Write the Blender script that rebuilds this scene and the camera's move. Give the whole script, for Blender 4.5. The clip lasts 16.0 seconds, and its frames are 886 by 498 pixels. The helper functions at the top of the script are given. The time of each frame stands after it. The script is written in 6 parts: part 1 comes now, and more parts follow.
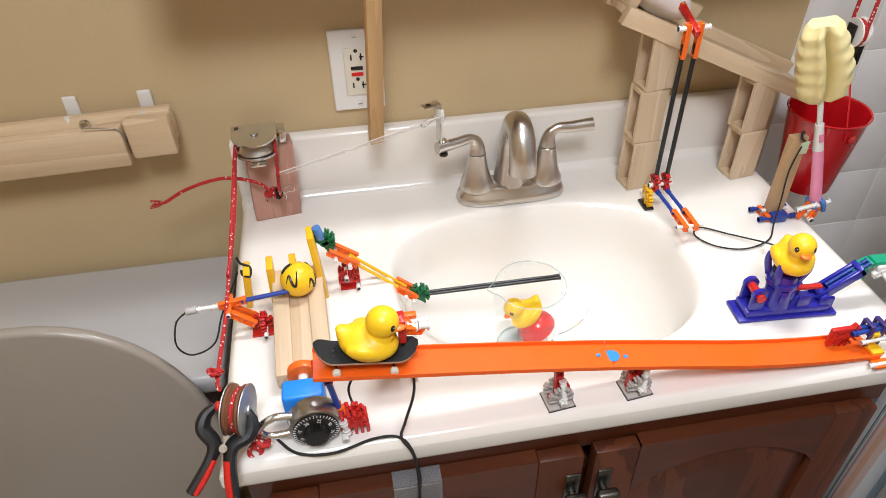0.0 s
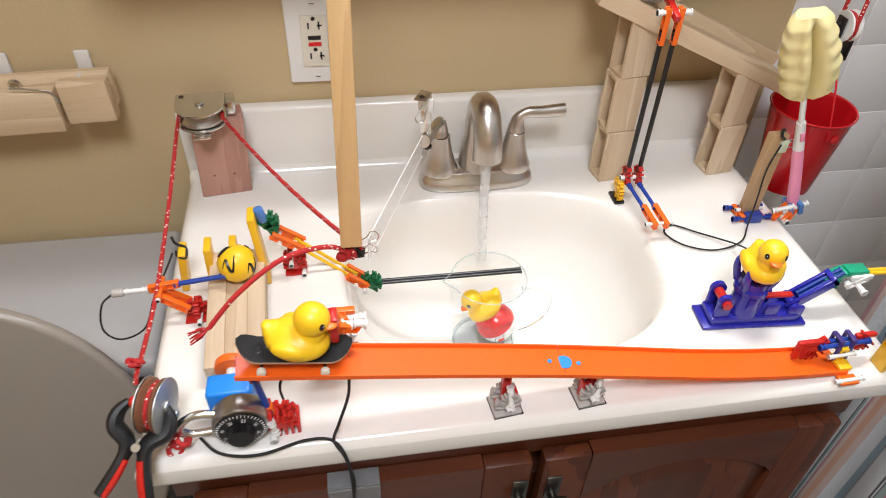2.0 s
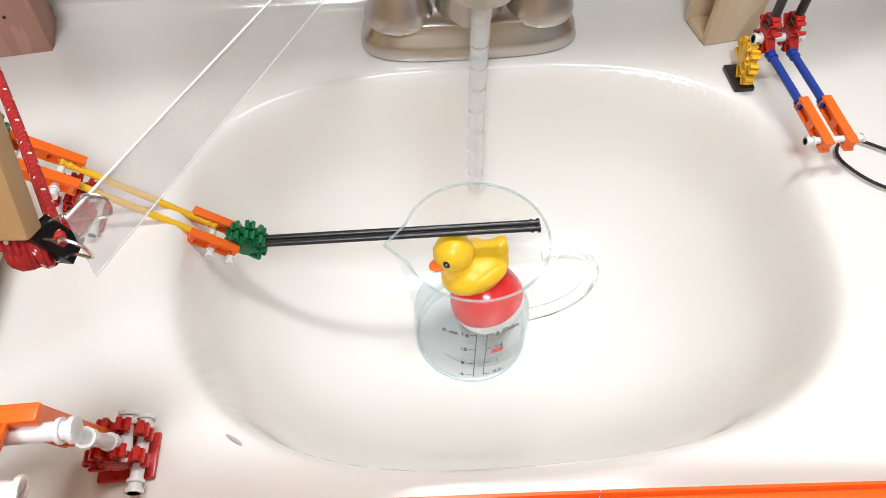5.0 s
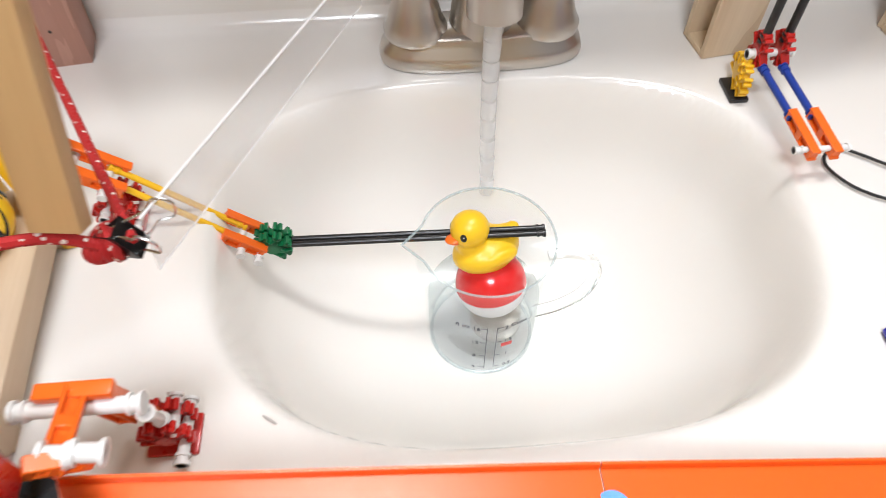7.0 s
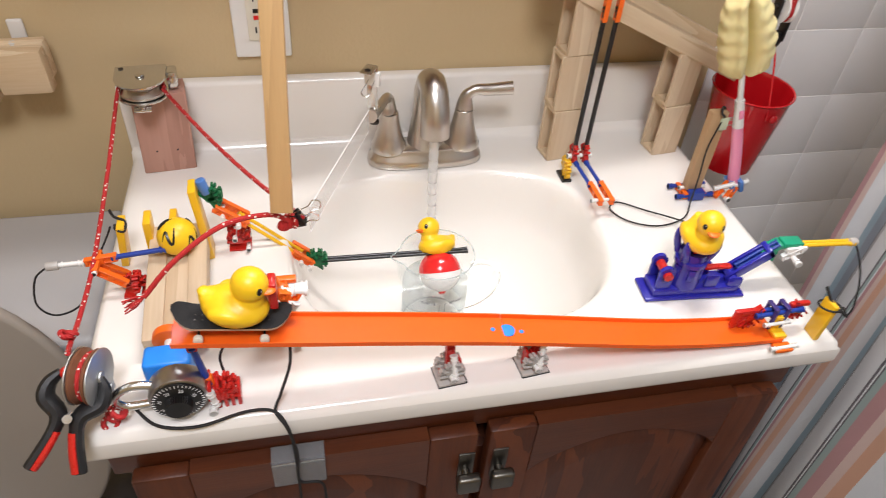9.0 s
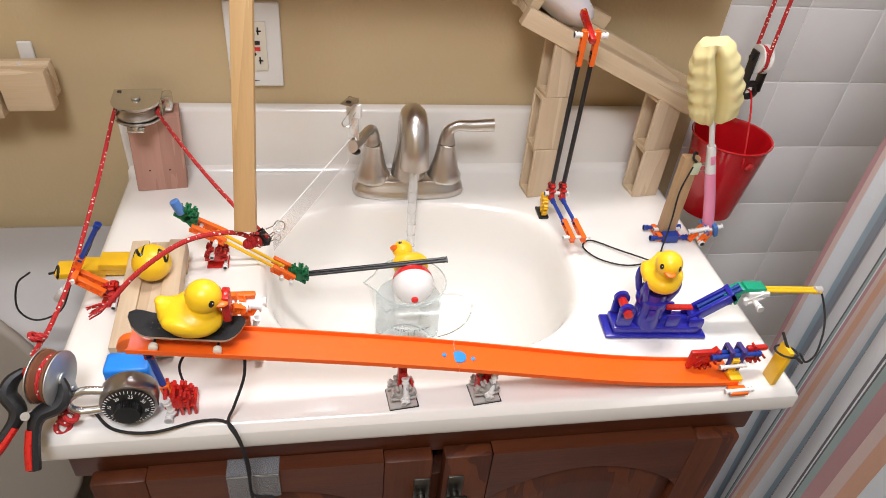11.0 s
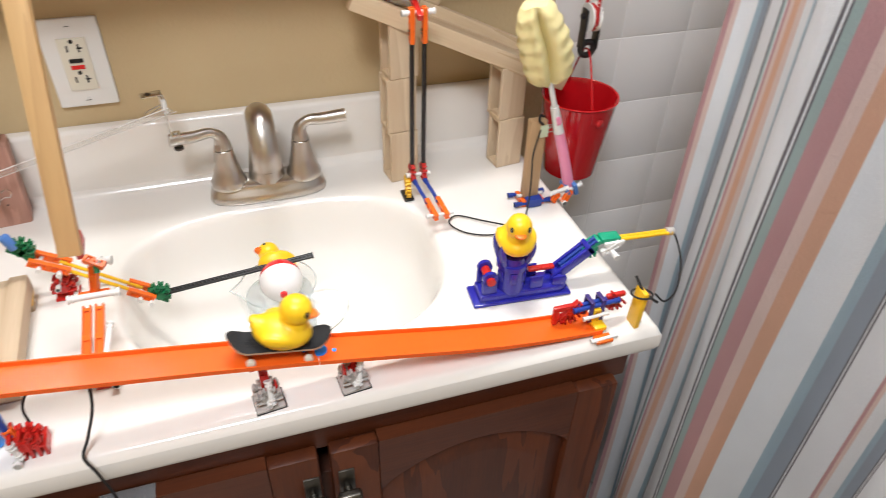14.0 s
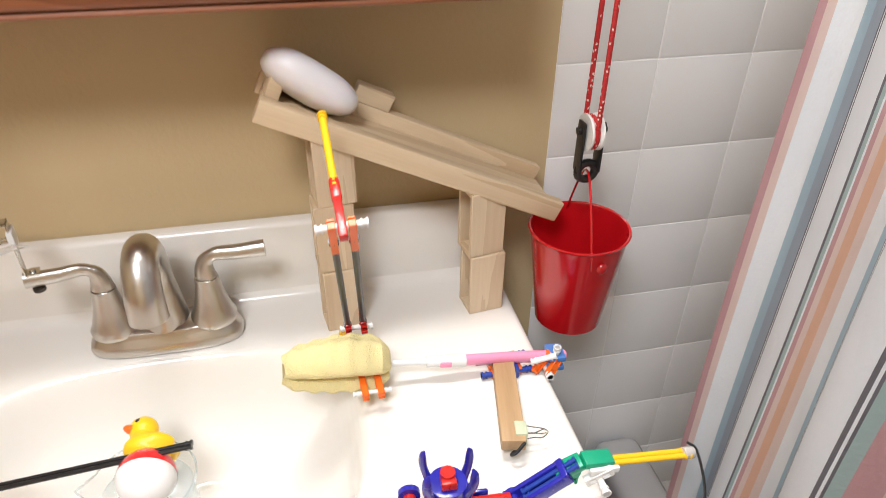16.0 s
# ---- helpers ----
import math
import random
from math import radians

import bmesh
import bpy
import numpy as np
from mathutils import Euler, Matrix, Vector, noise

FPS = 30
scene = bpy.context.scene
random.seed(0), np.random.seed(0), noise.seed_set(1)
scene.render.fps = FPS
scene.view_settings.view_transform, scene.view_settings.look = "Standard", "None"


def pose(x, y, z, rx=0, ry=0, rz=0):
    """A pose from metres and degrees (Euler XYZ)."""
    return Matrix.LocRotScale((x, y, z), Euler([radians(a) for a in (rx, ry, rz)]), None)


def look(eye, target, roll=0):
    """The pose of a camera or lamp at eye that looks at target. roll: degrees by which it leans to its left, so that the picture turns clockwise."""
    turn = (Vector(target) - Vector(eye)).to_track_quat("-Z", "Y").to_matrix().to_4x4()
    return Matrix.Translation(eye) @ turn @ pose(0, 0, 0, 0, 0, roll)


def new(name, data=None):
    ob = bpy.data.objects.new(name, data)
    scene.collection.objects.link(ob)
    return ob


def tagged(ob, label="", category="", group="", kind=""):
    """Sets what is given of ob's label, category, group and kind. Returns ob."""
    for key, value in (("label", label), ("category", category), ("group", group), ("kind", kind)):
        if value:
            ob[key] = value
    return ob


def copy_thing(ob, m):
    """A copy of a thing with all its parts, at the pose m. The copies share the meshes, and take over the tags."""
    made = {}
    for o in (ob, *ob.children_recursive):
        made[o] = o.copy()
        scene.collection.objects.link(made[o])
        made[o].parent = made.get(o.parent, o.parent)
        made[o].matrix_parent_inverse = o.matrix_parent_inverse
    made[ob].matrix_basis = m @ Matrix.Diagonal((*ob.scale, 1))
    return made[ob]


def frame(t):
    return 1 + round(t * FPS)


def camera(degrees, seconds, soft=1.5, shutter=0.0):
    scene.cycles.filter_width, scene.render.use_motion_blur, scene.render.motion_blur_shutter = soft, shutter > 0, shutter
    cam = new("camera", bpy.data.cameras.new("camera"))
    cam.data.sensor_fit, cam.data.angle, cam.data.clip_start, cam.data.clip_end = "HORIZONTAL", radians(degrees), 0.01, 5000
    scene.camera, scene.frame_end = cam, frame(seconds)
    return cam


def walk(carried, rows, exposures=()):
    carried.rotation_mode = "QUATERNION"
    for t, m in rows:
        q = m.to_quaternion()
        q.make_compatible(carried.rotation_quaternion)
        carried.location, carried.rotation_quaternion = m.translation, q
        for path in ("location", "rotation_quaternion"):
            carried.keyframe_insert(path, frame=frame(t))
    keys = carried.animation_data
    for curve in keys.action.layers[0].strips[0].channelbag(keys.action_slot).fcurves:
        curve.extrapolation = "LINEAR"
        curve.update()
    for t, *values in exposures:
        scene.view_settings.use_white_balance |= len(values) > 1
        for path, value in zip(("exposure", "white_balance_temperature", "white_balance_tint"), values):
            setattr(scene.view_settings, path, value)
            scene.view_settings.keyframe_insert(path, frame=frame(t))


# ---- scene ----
cam = camera(65.96, 16.0, soft=0.65, shutter=0.4)
PATH = [
    (0, (-0.2318, -0.8819, 1.3805), (-0.1093, -0.1184, 0.7465), -1.20),
    (0.5, (-0.2299, -0.8762, 1.3764), (-0.0994, -0.1228, 0.7320), 0.90),
    (1, (-0.2318, -0.8786, 1.3776), (-0.0973, -0.1318, 0.7263), 1.20),
    (1.5, (-0.2141, -0.8682, 1.3790), (-0.0746, -0.1256, 0.7239), 1.70),
    (2, (-0.1849, -0.8386, 1.3606), (-0.0469, -0.1018, 0.6988), 2.30),
    (2.5, (-0.1501, -0.7474, 1.3077), (-0.0226, -0.0234, 0.6297), 0.20),
    (3, (-0.1319, -0.6525, 1.2469), (-0.0094, 0.0305, 0.5269), -1.40),
    (3.5, (-0.0992, -0.5846, 1.1935), (0.0093, 0.0614, 0.4380), -1.20),
    (4, (-0.0642, -0.5434, 1.1431), (0.0178, 0.0715, 0.3587), 0.00),
    (6.5, (-0.0576, -0.4928, 1.1092), (-0.0136, 0.0939, 0.3005), -0.30),
    (7, (-0.0666, -0.5244, 1.1429), (-0.0186, 0.0711, 0.3410), -0.20),
    (7.5, (-0.1009, -0.6135, 1.2228), (-0.0424, 0.0222, 0.4531), 1.10),
    (8, (-0.1627, -0.7136, 1.2836), (-0.0582, -0.0345, 0.5570), 2.70),
    (8.5, (-0.1914, -0.7973, 1.3178), (-0.0214, -0.0908, 0.6308), 4.00),
    (9, (-0.1690, -0.8595, 1.3400), (0.0226, -0.1340, 0.6789), 4.90),
    (9.5, (-0.1224, -0.8810, 1.3544), (0.0586, -0.1377, 0.7104), 6.10),
    (12, (-0.1086, -0.9046, 1.3444), (0.0393, -0.1303, 0.7290), 5.00),
    (12.5, (-0.1076, -0.9153, 1.3380), (0.0364, -0.1376, 0.7262), 4.70),
    (13, (-0.1018, -0.9216, 1.3350), (0.0447, -0.1442, 0.7232), 4.50),
    (13.5, (-0.0628, -0.9174, 1.3424), (0.1187, -0.1540, 0.7224), 2.30),
    (14, (-0.0282, -0.9164, 1.3447), (0.2278, -0.1766, 0.7225), 1.90),
    (14.5, (0.0035, -0.8850, 1.3394), (0.2986, -0.1624, 0.7143), 2.10),
    (15, (0.0331, -0.8307, 1.3424), (0.3540, -0.1012, 0.7385), 3.60),
    (15.5, (0.1161, -0.7222, 1.3811), (0.3566, 0.0397, 0.7797), 2.00),
    (16, (0.1622, -0.7002, 1.3034), (0.3512, 0.1107, 0.7495), 0.80),
]
walk(cam, [(t, look(eye, target, roll)) for t, eye, target, roll in PATH], [(0, -0.05, 6200, 10), (2.0, -0.08, 6200, 10), (3.5, -0.25, 6000, 8), (7.2, -0.20, 6050, 10), (8.5, -0.12, 6350, 13), (12.5, -0.08, 6250, 11), (14.0, 0.0, 6250, 10), (16, 0.12, 6350, 10)])
VANITY_W, CEILING_W = 12.0, 30.0

# ---- light ----
world = bpy.data.worlds.new("bathroom_world")
world.use_nodes = True
world.node_tree.nodes["Background"].inputs[0].default_value = (0.9, 0.92, 1.0, 1)
world.node_tree.nodes["Background"].inputs[1].default_value = 0.25
scene.world = world


def area_light(name, m, sx, sy, watts, colour):
    lamp = bpy.data.lights.new(name, "AREA")
    lamp.shape, lamp.size, lamp.size_y, lamp.energy, lamp.color = "RECTANGLE", sx, sy, watts, colour
    ob = new(name, lamp)
    ob.matrix_world = m
    return ob


area_light("vanity_lamp", look((0.16, -0.185, 2.02), (0.20, -0.40, 0.8)), 0.50, 0.12, VANITY_W, (1.0, 0.97, 0.93))
area_light("ceiling_lamp", look((-0.25, -1.30, 2.40), (-0.05, -1.20, 0.0)), 0.5, 0.5, CEILING_W, (0.95, 0.962, 1.0))

# ---- materials ----


def nodes_of(name):
    m = bpy.data.materials.new(name)
    m.use_nodes = True
    nt = m.node_tree
    return m, nt, nt.nodes["Principled BSDF"]


def plain(name, rgb, rough=0.4, metal=0.0, vary=0.08, grain=60.0, bump=0.05, clear=0.0, sss=0.0, aniso=0.0):
    """A surface of one colour with cloudy variation at two scales, uneven gloss and fine relief."""
    m, nt, b = nodes_of(name)
    n, l = nt.nodes, nt.links
    co = n.new("ShaderNodeTexCoord")
    big = n.new("ShaderNodeTexNoise")
    big.inputs["Scale"].default_value, big.inputs["Detail"].default_value = grain * 0.18, 3
    fine = n.new("ShaderNodeTexNoise")
    fine.inputs["Scale"].default_value, fine.inputs["Detail"].default_value = grain * 6, 5
    l.new(co.outputs["Object"], big.inputs["Vector"]), l.new(co.outputs["Object"], fine.inputs["Vector"])
    mix = n.new("ShaderNodeMixRGB")
    mix.inputs[1].default_value = (*[max(0, c * (1 - vary)) for c in rgb], 1)
    mix.inputs[2].default_value = (*[min(1, c * (1 + vary)) for c in rgb], 1)
    l.new(big.outputs["Fac"], mix.inputs[0]), l.new(mix.outputs[0], b.inputs["Base Color"])
    ramp = n.new("ShaderNodeMapRange")
    ramp.inputs["To Min"].default_value, ramp.inputs["To Max"].default_value = rough * 0.8, min(1, rough * 1.25)
    l.new(fine.outputs["Fac"], ramp.inputs["Value"]), l.new(ramp.outputs[0], b.inputs["Roughness"])
    b.inputs["Metallic"].default_value = metal
    b.inputs["Coat Weight"].default_value = clear
    b.inputs["Coat Roughness"].default_value = 0.08
    if sss:
        b.inputs["Subsurface Weight"].default_value = sss
        b.inputs["Subsurface Radius"].default_value = (0.004, 0.003, 0.002)
    if aniso:
        b.inputs["Anisotropic"].default_value = aniso
    if bump:
        bp = n.new("ShaderNodeBump")
        bp.inputs["Strength"].default_value, bp.inputs["Distance"].default_value = bump, 0.002
        l.new(fine.outputs["Fac"], bp.inputs["Height"]), l.new(bp.outputs[0], b.inputs["Normal"])
    return m


def wood(name, light, dark, axis=0, rings=90.0, rough=0.55, coat=0.0, streak=14.0):
    """Wood with grain along one of the object's axes, growth lines, pores and slight relief."""
    m, nt, b = nodes_of(name)
    n, l = nt.nodes, nt.links
    co, mp = n.new("ShaderNodeTexCoord"), n.new("ShaderNodeMapping")
    info = n.new("ShaderNodeObjectInfo")
    shift = n.new("ShaderNodeVectorMath")
    shift.operation = "ADD"
    sc = [1.0, 1.0, 1.0]
    sc[axis] = 0.06
    mp.inputs["Scale"].default_value = sc
    l.new(co.outputs["Object"], shift.inputs[0]), l.new(info.outputs["Random"], shift.inputs[1])
    l.new(shift.outputs[0], mp.inputs["Vector"])
    warp = n.new("ShaderNodeTexNoise")
    warp.inputs["Scale"].default_value, warp.inputs["Detail"].default_value = streak, 4
    warp.inputs["Distortion"].default_value = 0.6
    l.new(mp.outputs[0], warp.inputs["Vector"])
    lines = n.new("ShaderNodeMath")
    lines.operation = "MULTIPLY"
    lines.inputs[1].default_value = rings / 6
    l.new(warp.outputs["Fac"], lines.inputs[0])
    saw = n.new("ShaderNodeMath")
    saw.operation = "FRACT"
    l.new(lines.outputs[0], saw.inputs[0])
    fine = n.new("ShaderNodeTexNoise")
    fine.inputs["Scale"].default_value, fine.inputs["Detail"].default_value = rings * 9, 6
    l.new(mp.outputs[0], fine.inputs["Vector"])
    both = n.new("ShaderNodeMixRGB")
    both.inputs[0].default_value = 0.45
    l.new(saw.outputs[0], both.inputs[1]), l.new(fine.outputs["Fac"], both.inputs[2])
    ramp = n.new("ShaderNodeValToRGB")
    ramp.color_ramp.elements[0].position, ramp.color_ramp.elements[1].position = 0.15, 0.85
    ramp.color_ramp.elements[0].color, ramp.color_ramp.elements[1].color = (*light, 1), (*dark, 1)
    l.new(both.outputs[0], ramp.inputs[0]), l.new(ramp.outputs[0], b.inputs["Base Color"])
    b.inputs["Roughness"].default_value = rough
    b.inputs["Coat Weight"].default_value, b.inputs["Coat Roughness"].default_value = coat, 0.15
    bp = n.new("ShaderNodeBump")
    bp.inputs["Strength"].default_value, bp.inputs["Distance"].default_value = 0.12, 0.001
    l.new(fine.outputs["Fac"], bp.inputs["Height"]), l.new(bp.outputs[0], b.inputs["Normal"])
    return m


def rope_mat(name, rgb, fleck):
    """Braided cord: a woven relief with light tracer flecks."""
    m, nt, b = nodes_of(name)
    n, l = nt.nodes, nt.links
    co = n.new("ShaderNodeTexCoord")
    wave = n.new("ShaderNodeTexWave")
    wave.wave_type, wave.bands_direction = "BANDS", "DIAGONAL"
    wave.inputs["Scale"].default_value, wave.inputs["Distortion"].default_value = 190, 1.5
    l.new(co.outputs["Object"], wave.inputs["Vector"])
    vor = n.new("ShaderNodeTexVoronoi")
    vor.inputs["Scale"].default_value = 210
    l.new(co.outputs["Object"], vor.inputs["Vector"])
    cut = n.new("ShaderNodeMath")
    cut.operation, cut.inputs[1].default_value = "LESS_THAN", 0.235
    l.new(vor.outputs["Distance"], cut.inputs[0])
    mix = n.new("ShaderNodeMixRGB")
    mix.inputs[1].default_value, mix.inputs[2].default_value = (*rgb, 1), (*fleck, 1)
    l.new(cut.outputs[0], mix.inputs[0]), l.new(mix.outputs[0], b.inputs["Base Color"])
    b.inputs["Roughness"].default_value = 0.7
    bp = n.new("ShaderNodeBump")
    bp.inputs["Strength"].default_value, bp.inputs["Distance"].default_value = 0.5, 0.001
    l.new(wave.outputs["Fac"], bp.inputs["Height"]), l.new(bp.outputs[0], b.inputs["Normal"])
    return m


def clear_mat(name, rgb, ior, rough=0.0):
    m, nt, b = nodes_of(name)
    b.inputs["Base Color"].default_value = (*rgb, 1)
    b.inputs["Transmission Weight"].default_value, b.inputs["IOR"].default_value, b.inputs["Roughness"].default_value = 1, ior, rough
    return m


def thin_glass(name, rgb):
    """Thin clear glass: light passes straight through, the surface mirrors a little."""
    m, nt, b = nodes_of(name)
    n, l = nt.nodes, nt.links
    clear, gloss, mix = n.new("ShaderNodeBsdfTransparent"), n.new("ShaderNodeBsdfGlossy"), n.new("ShaderNodeMixShader")
    clear.inputs[0].default_value = (*rgb, 1)
    gloss.inputs["Roughness"].default_value, mix.inputs[0].default_value = 0.03, 0.045
    l.new(clear.outputs[0], mix.inputs[1]), l.new(gloss.outputs[0], mix.inputs[2])
    l.new(mix.outputs[0], n["Material Output"].inputs["Surface"])
    return m


def soft_water(name, rgb, ior):
    """Clear water: most light goes straight on, the rest bends and mirrors."""
    m, nt, b = nodes_of(name)
    n, l = nt.nodes, nt.links
    b.inputs["Base Color"].default_value = (*rgb, 1)
    b.inputs["Transmission Weight"].default_value, b.inputs["IOR"].default_value, b.inputs["Roughness"].default_value = 1, ior, 0
    clear, mix = n.new("ShaderNodeBsdfTransparent"), n.new("ShaderNodeMixShader")
    clear.inputs[0].default_value, mix.inputs[0].default_value = (0.93, 0.95, 0.95, 1), 0.4
    l.new(clear.outputs[0], mix.inputs[1]), l.new(b.outputs[0], mix.inputs[2])
    l.new(mix.outputs[0], n["Material Output"].inputs["Surface"])
    return m


def film_mat(name, rgb, alpha):
    m, nt, b = nodes_of(name)
    b.inputs["Base Color"].default_value = (*rgb, 1)
    b.inputs["Alpha"].default_value, b.inputs["Roughness"].default_value = alpha, 0.12
    return m


WALL = plain("beige_wall_paint", (0.56, 0.43, 0.245), 0.6, vary=0.04, grain=30, bump=0.25)
CEILING = plain("white_ceiling_paint", (0.78, 0.77, 0.74), 0.8)
FLOOR_M = plain("grey_vinyl", (0.30, 0.29, 0.28), 0.5)
MARBLE = plain("cultured_marble", (0.84, 0.808, 0.752), 0.16, vary=0.02, grain=10, bump=0.0, clear=0.5)
TILE = plain("glazed_tile", (0.80, 0.79, 0.78), 0.16, vary=0.03, grain=14, bump=0.02, clear=0.3)
GROUT = plain("grout", (0.84, 0.83, 0.81), 0.8)
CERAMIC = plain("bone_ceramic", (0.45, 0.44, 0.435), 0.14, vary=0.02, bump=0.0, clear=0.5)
SEATM = plain("seat_plastic", (0.285, 0.252, 0.214), 0.3, vary=0.03, bump=0.02)
NICKEL = plain("brushed_nickel", (0.60, 0.565, 0.52), 0.30, 1.0, vary=0.03, grain=20, bump=0.0)
CHROME = plain("zinc_plated_steel", (0.68, 0.68, 0.66), 0.24, 1.0, vary=0.08, grain=20, bump=0.0)
DARKSTEEL = plain("dark_steel", (0.10, 0.09, 0.085), 0.35, 1.0)
PEWTER = plain("pewter", (0.16, 0.15, 0.13), 0.38, 1.0, vary=0.2)
CABWOOD = wood("dark_cherry_wood", (0.130, 0.034, 0.010), (0.052, 0.0125, 0.0045), 0, 40, 0.42, 0.08, 9.0)
CABWOODV = wood("dark_cherry_wood_upright", (0.125, 0.032, 0.0095), (0.050, 0.012, 0.0045), 2, 40, 0.42, 0.08, 9.0)
MEDWOOD = wood("stained_cherry_wood", (0.33, 0.115, 0.045), (0.20, 0.062, 0.024), 0, 40, 0.4, 0.15, 9.0)
PINE = wood("pale_pine", (0.72, 0.57, 0.38), (0.58, 0.42, 0.25), 0, 50, 0.6)
PINEY = wood("pale_pine_lengthwise", (0.66, 0.52, 0.36), (0.52, 0.38, 0.24), 1, 50, 0.6)
PINEZ = wood("pale_pine_upright", (0.72, 0.58, 0.40), (0.60, 0.45, 0.29), 2, 45, 0.6)
STICKW = wood("tan_stick_wood", (0.62, 0.40, 0.18), (0.52, 0.32, 0.14), 2, 70, 0.5)
OAKZ = wood("oak_upright", (0.52, 0.34, 0.18), (0.38, 0.23, 0.11), 2, 60, 0.55)
PINKW = wood("pinkish_stained_wood", (0.52, 0.29, 0.22), (0.42, 0.22, 0.165), 2, 40, 0.6)
PLYED = wood("maple_ply_edge", (0.58, 0.38, 0.25), (0.45, 0.28, 0.18), 0, 90, 0.5)
TRACK = plain("orange_track_plastic", (0.88, 0.130, 0.010), 0.3, vary=0.03, bump=0.02, sss=0.1)
K_OR = plain("orange_toy_plastic", (0.88, 0.15, 0.012), 0.3, vary=0.04, bump=0.02)
K_RED = plain("red_toy_plastic", (0.52, 0.018, 0.012), 0.28, vary=0.06, bump=0.02)
K_YEL = plain("yellow_toy_plastic", (0.86, 0.50, 0.015), 0.3, vary=0.04, bump=0.02)
K_BLUE = plain("blue_toy_plastic", (0.018, 0.05, 0.30), 0.3, vary=0.05, bump=0.02)
K_LBLUE = plain("light_blue_toy_plastic", (0.08, 0.20, 0.50), 0.3, vary=0.05, bump=0.02)
K_GRN = plain("green_toy_plastic", (0.01, 0.16, 0.055), 0.3, vary=0.06, bump=0.02)
K_WHT = plain("white_toy_plastic", (0.78, 0.77, 0.74), 0.3, vary=0.03, bump=0.02)
K_GRY = plain("grey_toy_plastic", (0.46, 0.43, 0.40), 0.35, vary=0.06, bump=0.02)
K_BLK = plain("black_toy_plastic", (0.014, 0.013, 0.013), 0.3, vary=0.1, bump=0.02)
LOCKSTEEL = plain("brushed_lock_steel", (0.46, 0.44, 0.42), 0.3, 1.0, vary=0.06, grain=30, bump=0.02)
CLAMPBLK = plain("black_nylon", (0.010, 0.010, 0.011), 0.5, vary=0.2, bump=0.15)
K_PUR = plain("purple_toy_plastic", (0.05, 0.03, 0.17), 0.3, vary=0.06, bump=0.02)
CATBLUE = plain("royal_blue_plastic", (0.022, 0.022, 0.32), 0.25, vary=0.06, bump=0.02, clear=0.2)
SKYBLUE = plain("bright_blue_plastic", (0.02, 0.24, 0.80), 0.35, vary=0.03, bump=0.02)
GREENP = plain("sea_green_plastic", (0.01, 0.32, 0.17), 0.3, vary=0.04, bump=0.02)
DUCKY = plain("yellow_duck_rubber", (0.90, 0.56, 0.012), 0.36, vary=0.03, bump=0.02, sss=0.15)
BEAK = plain("orange_beak_paint", (0.88, 0.17, 0.012), 0.35)
BLACK = plain("black_paint", (0.01, 0.01, 0.01), 0.3)
WHITEP = plain("white_paint", (0.82, 0.81, 0.79), 0.35, vary=0.02)
GRIP = plain("grip_tape", (0.018, 0.018, 0.019), 0.85, vary=0.3, grain=200, bump=0.5)
ROPE = rope_mat("red_braided_cord", (0.46, 0.016, 0.016), (0.80, 0.70, 0.62))
BLKCORD = plain("black_elastic_cord", (0.012, 0.011, 0.011), 0.6, vary=0.2, grain=300, bump=0.4)
SOAP = plain("white_soap", (0.82, 0.79, 0.80), 0.35, vary=0.02, bump=0.03, sss=0.3)
SPONGE = plain("pale_yellow_sponge", (0.84, 0.73, 0.36), 0.9, vary=0.08, grain=120, bump=0.9, sss=0.2)
PINKP = plain("pink_plastic", (0.86, 0.30, 0.46), 0.3, vary=0.03, bump=0.02, sss=0.1)
BUCKET = plain("red_enamel", (0.48, 0.006, 0.010), 0.14, vary=0.05, bump=0.02, clear=0.6)
PLATE = plain("white_switch_plastic", (0.80, 0.79, 0.76), 0.3, vary=0.02, bump=0.01)
IVORY = plain("ivory_plastic", (0.76, 0.72, 0.60), 0.3, vary=0.02, bump=0.01)
BOBRED = plain("red_float_plastic", (0.70, 0.02, 0.02), 0.2, vary=0.03, bump=0.0, clear=0.3)
MARK = plain("grey_print", (0.10, 0.10, 0.11), 0.5)
PALEGREEN = plain("pale_green_paint", (0.55, 0.60, 0.42), 0.4)
ZINC = plain("dull_zinc", (0.60, 0.61, 0.60), 0.45, 1.0, vary=0.06, grain=20, bump=0.0)
MIRROR = plain("silvered_mirror", (0.86, 0.88, 0.87), 0.02, 1.0, vary=0.0, bump=0.0)
HOOKSTRAP = film_mat("clear_strap_plastic", (0.34, 0.36, 0.37), 0.34)
BROWNP = plain("brown_plastic", (0.16, 0.06, 0.03), 0.35)
THINGLASS = thin_glass("thin_borosilicate_glass", (0.985, 0.992, 0.99))
AQUA = film_mat("aqua_glass_rim", (0.46, 0.56, 0.55), 0.40)
GLASS = clear_mat("borosilicate_glass", (0.97, 1.0, 0.99), 1.47)
WATER = soft_water("water", (0.96, 0.985, 0.99), 1.33)
STREAMM = film_mat("running_water", (0.90, 0.905, 0.91), 0.46)
STREAMM.node_tree.nodes["Principled BSDF"].inputs["Roughness"].default_value = 0.45
FILM = film_mat("clear_tape", (0.85, 0.84, 0.82), 0.28)
HOOKM = film_mat("clear_hook_plastic", (0.88, 0.86, 0.82), 0.75)

# ---- building helpers ----


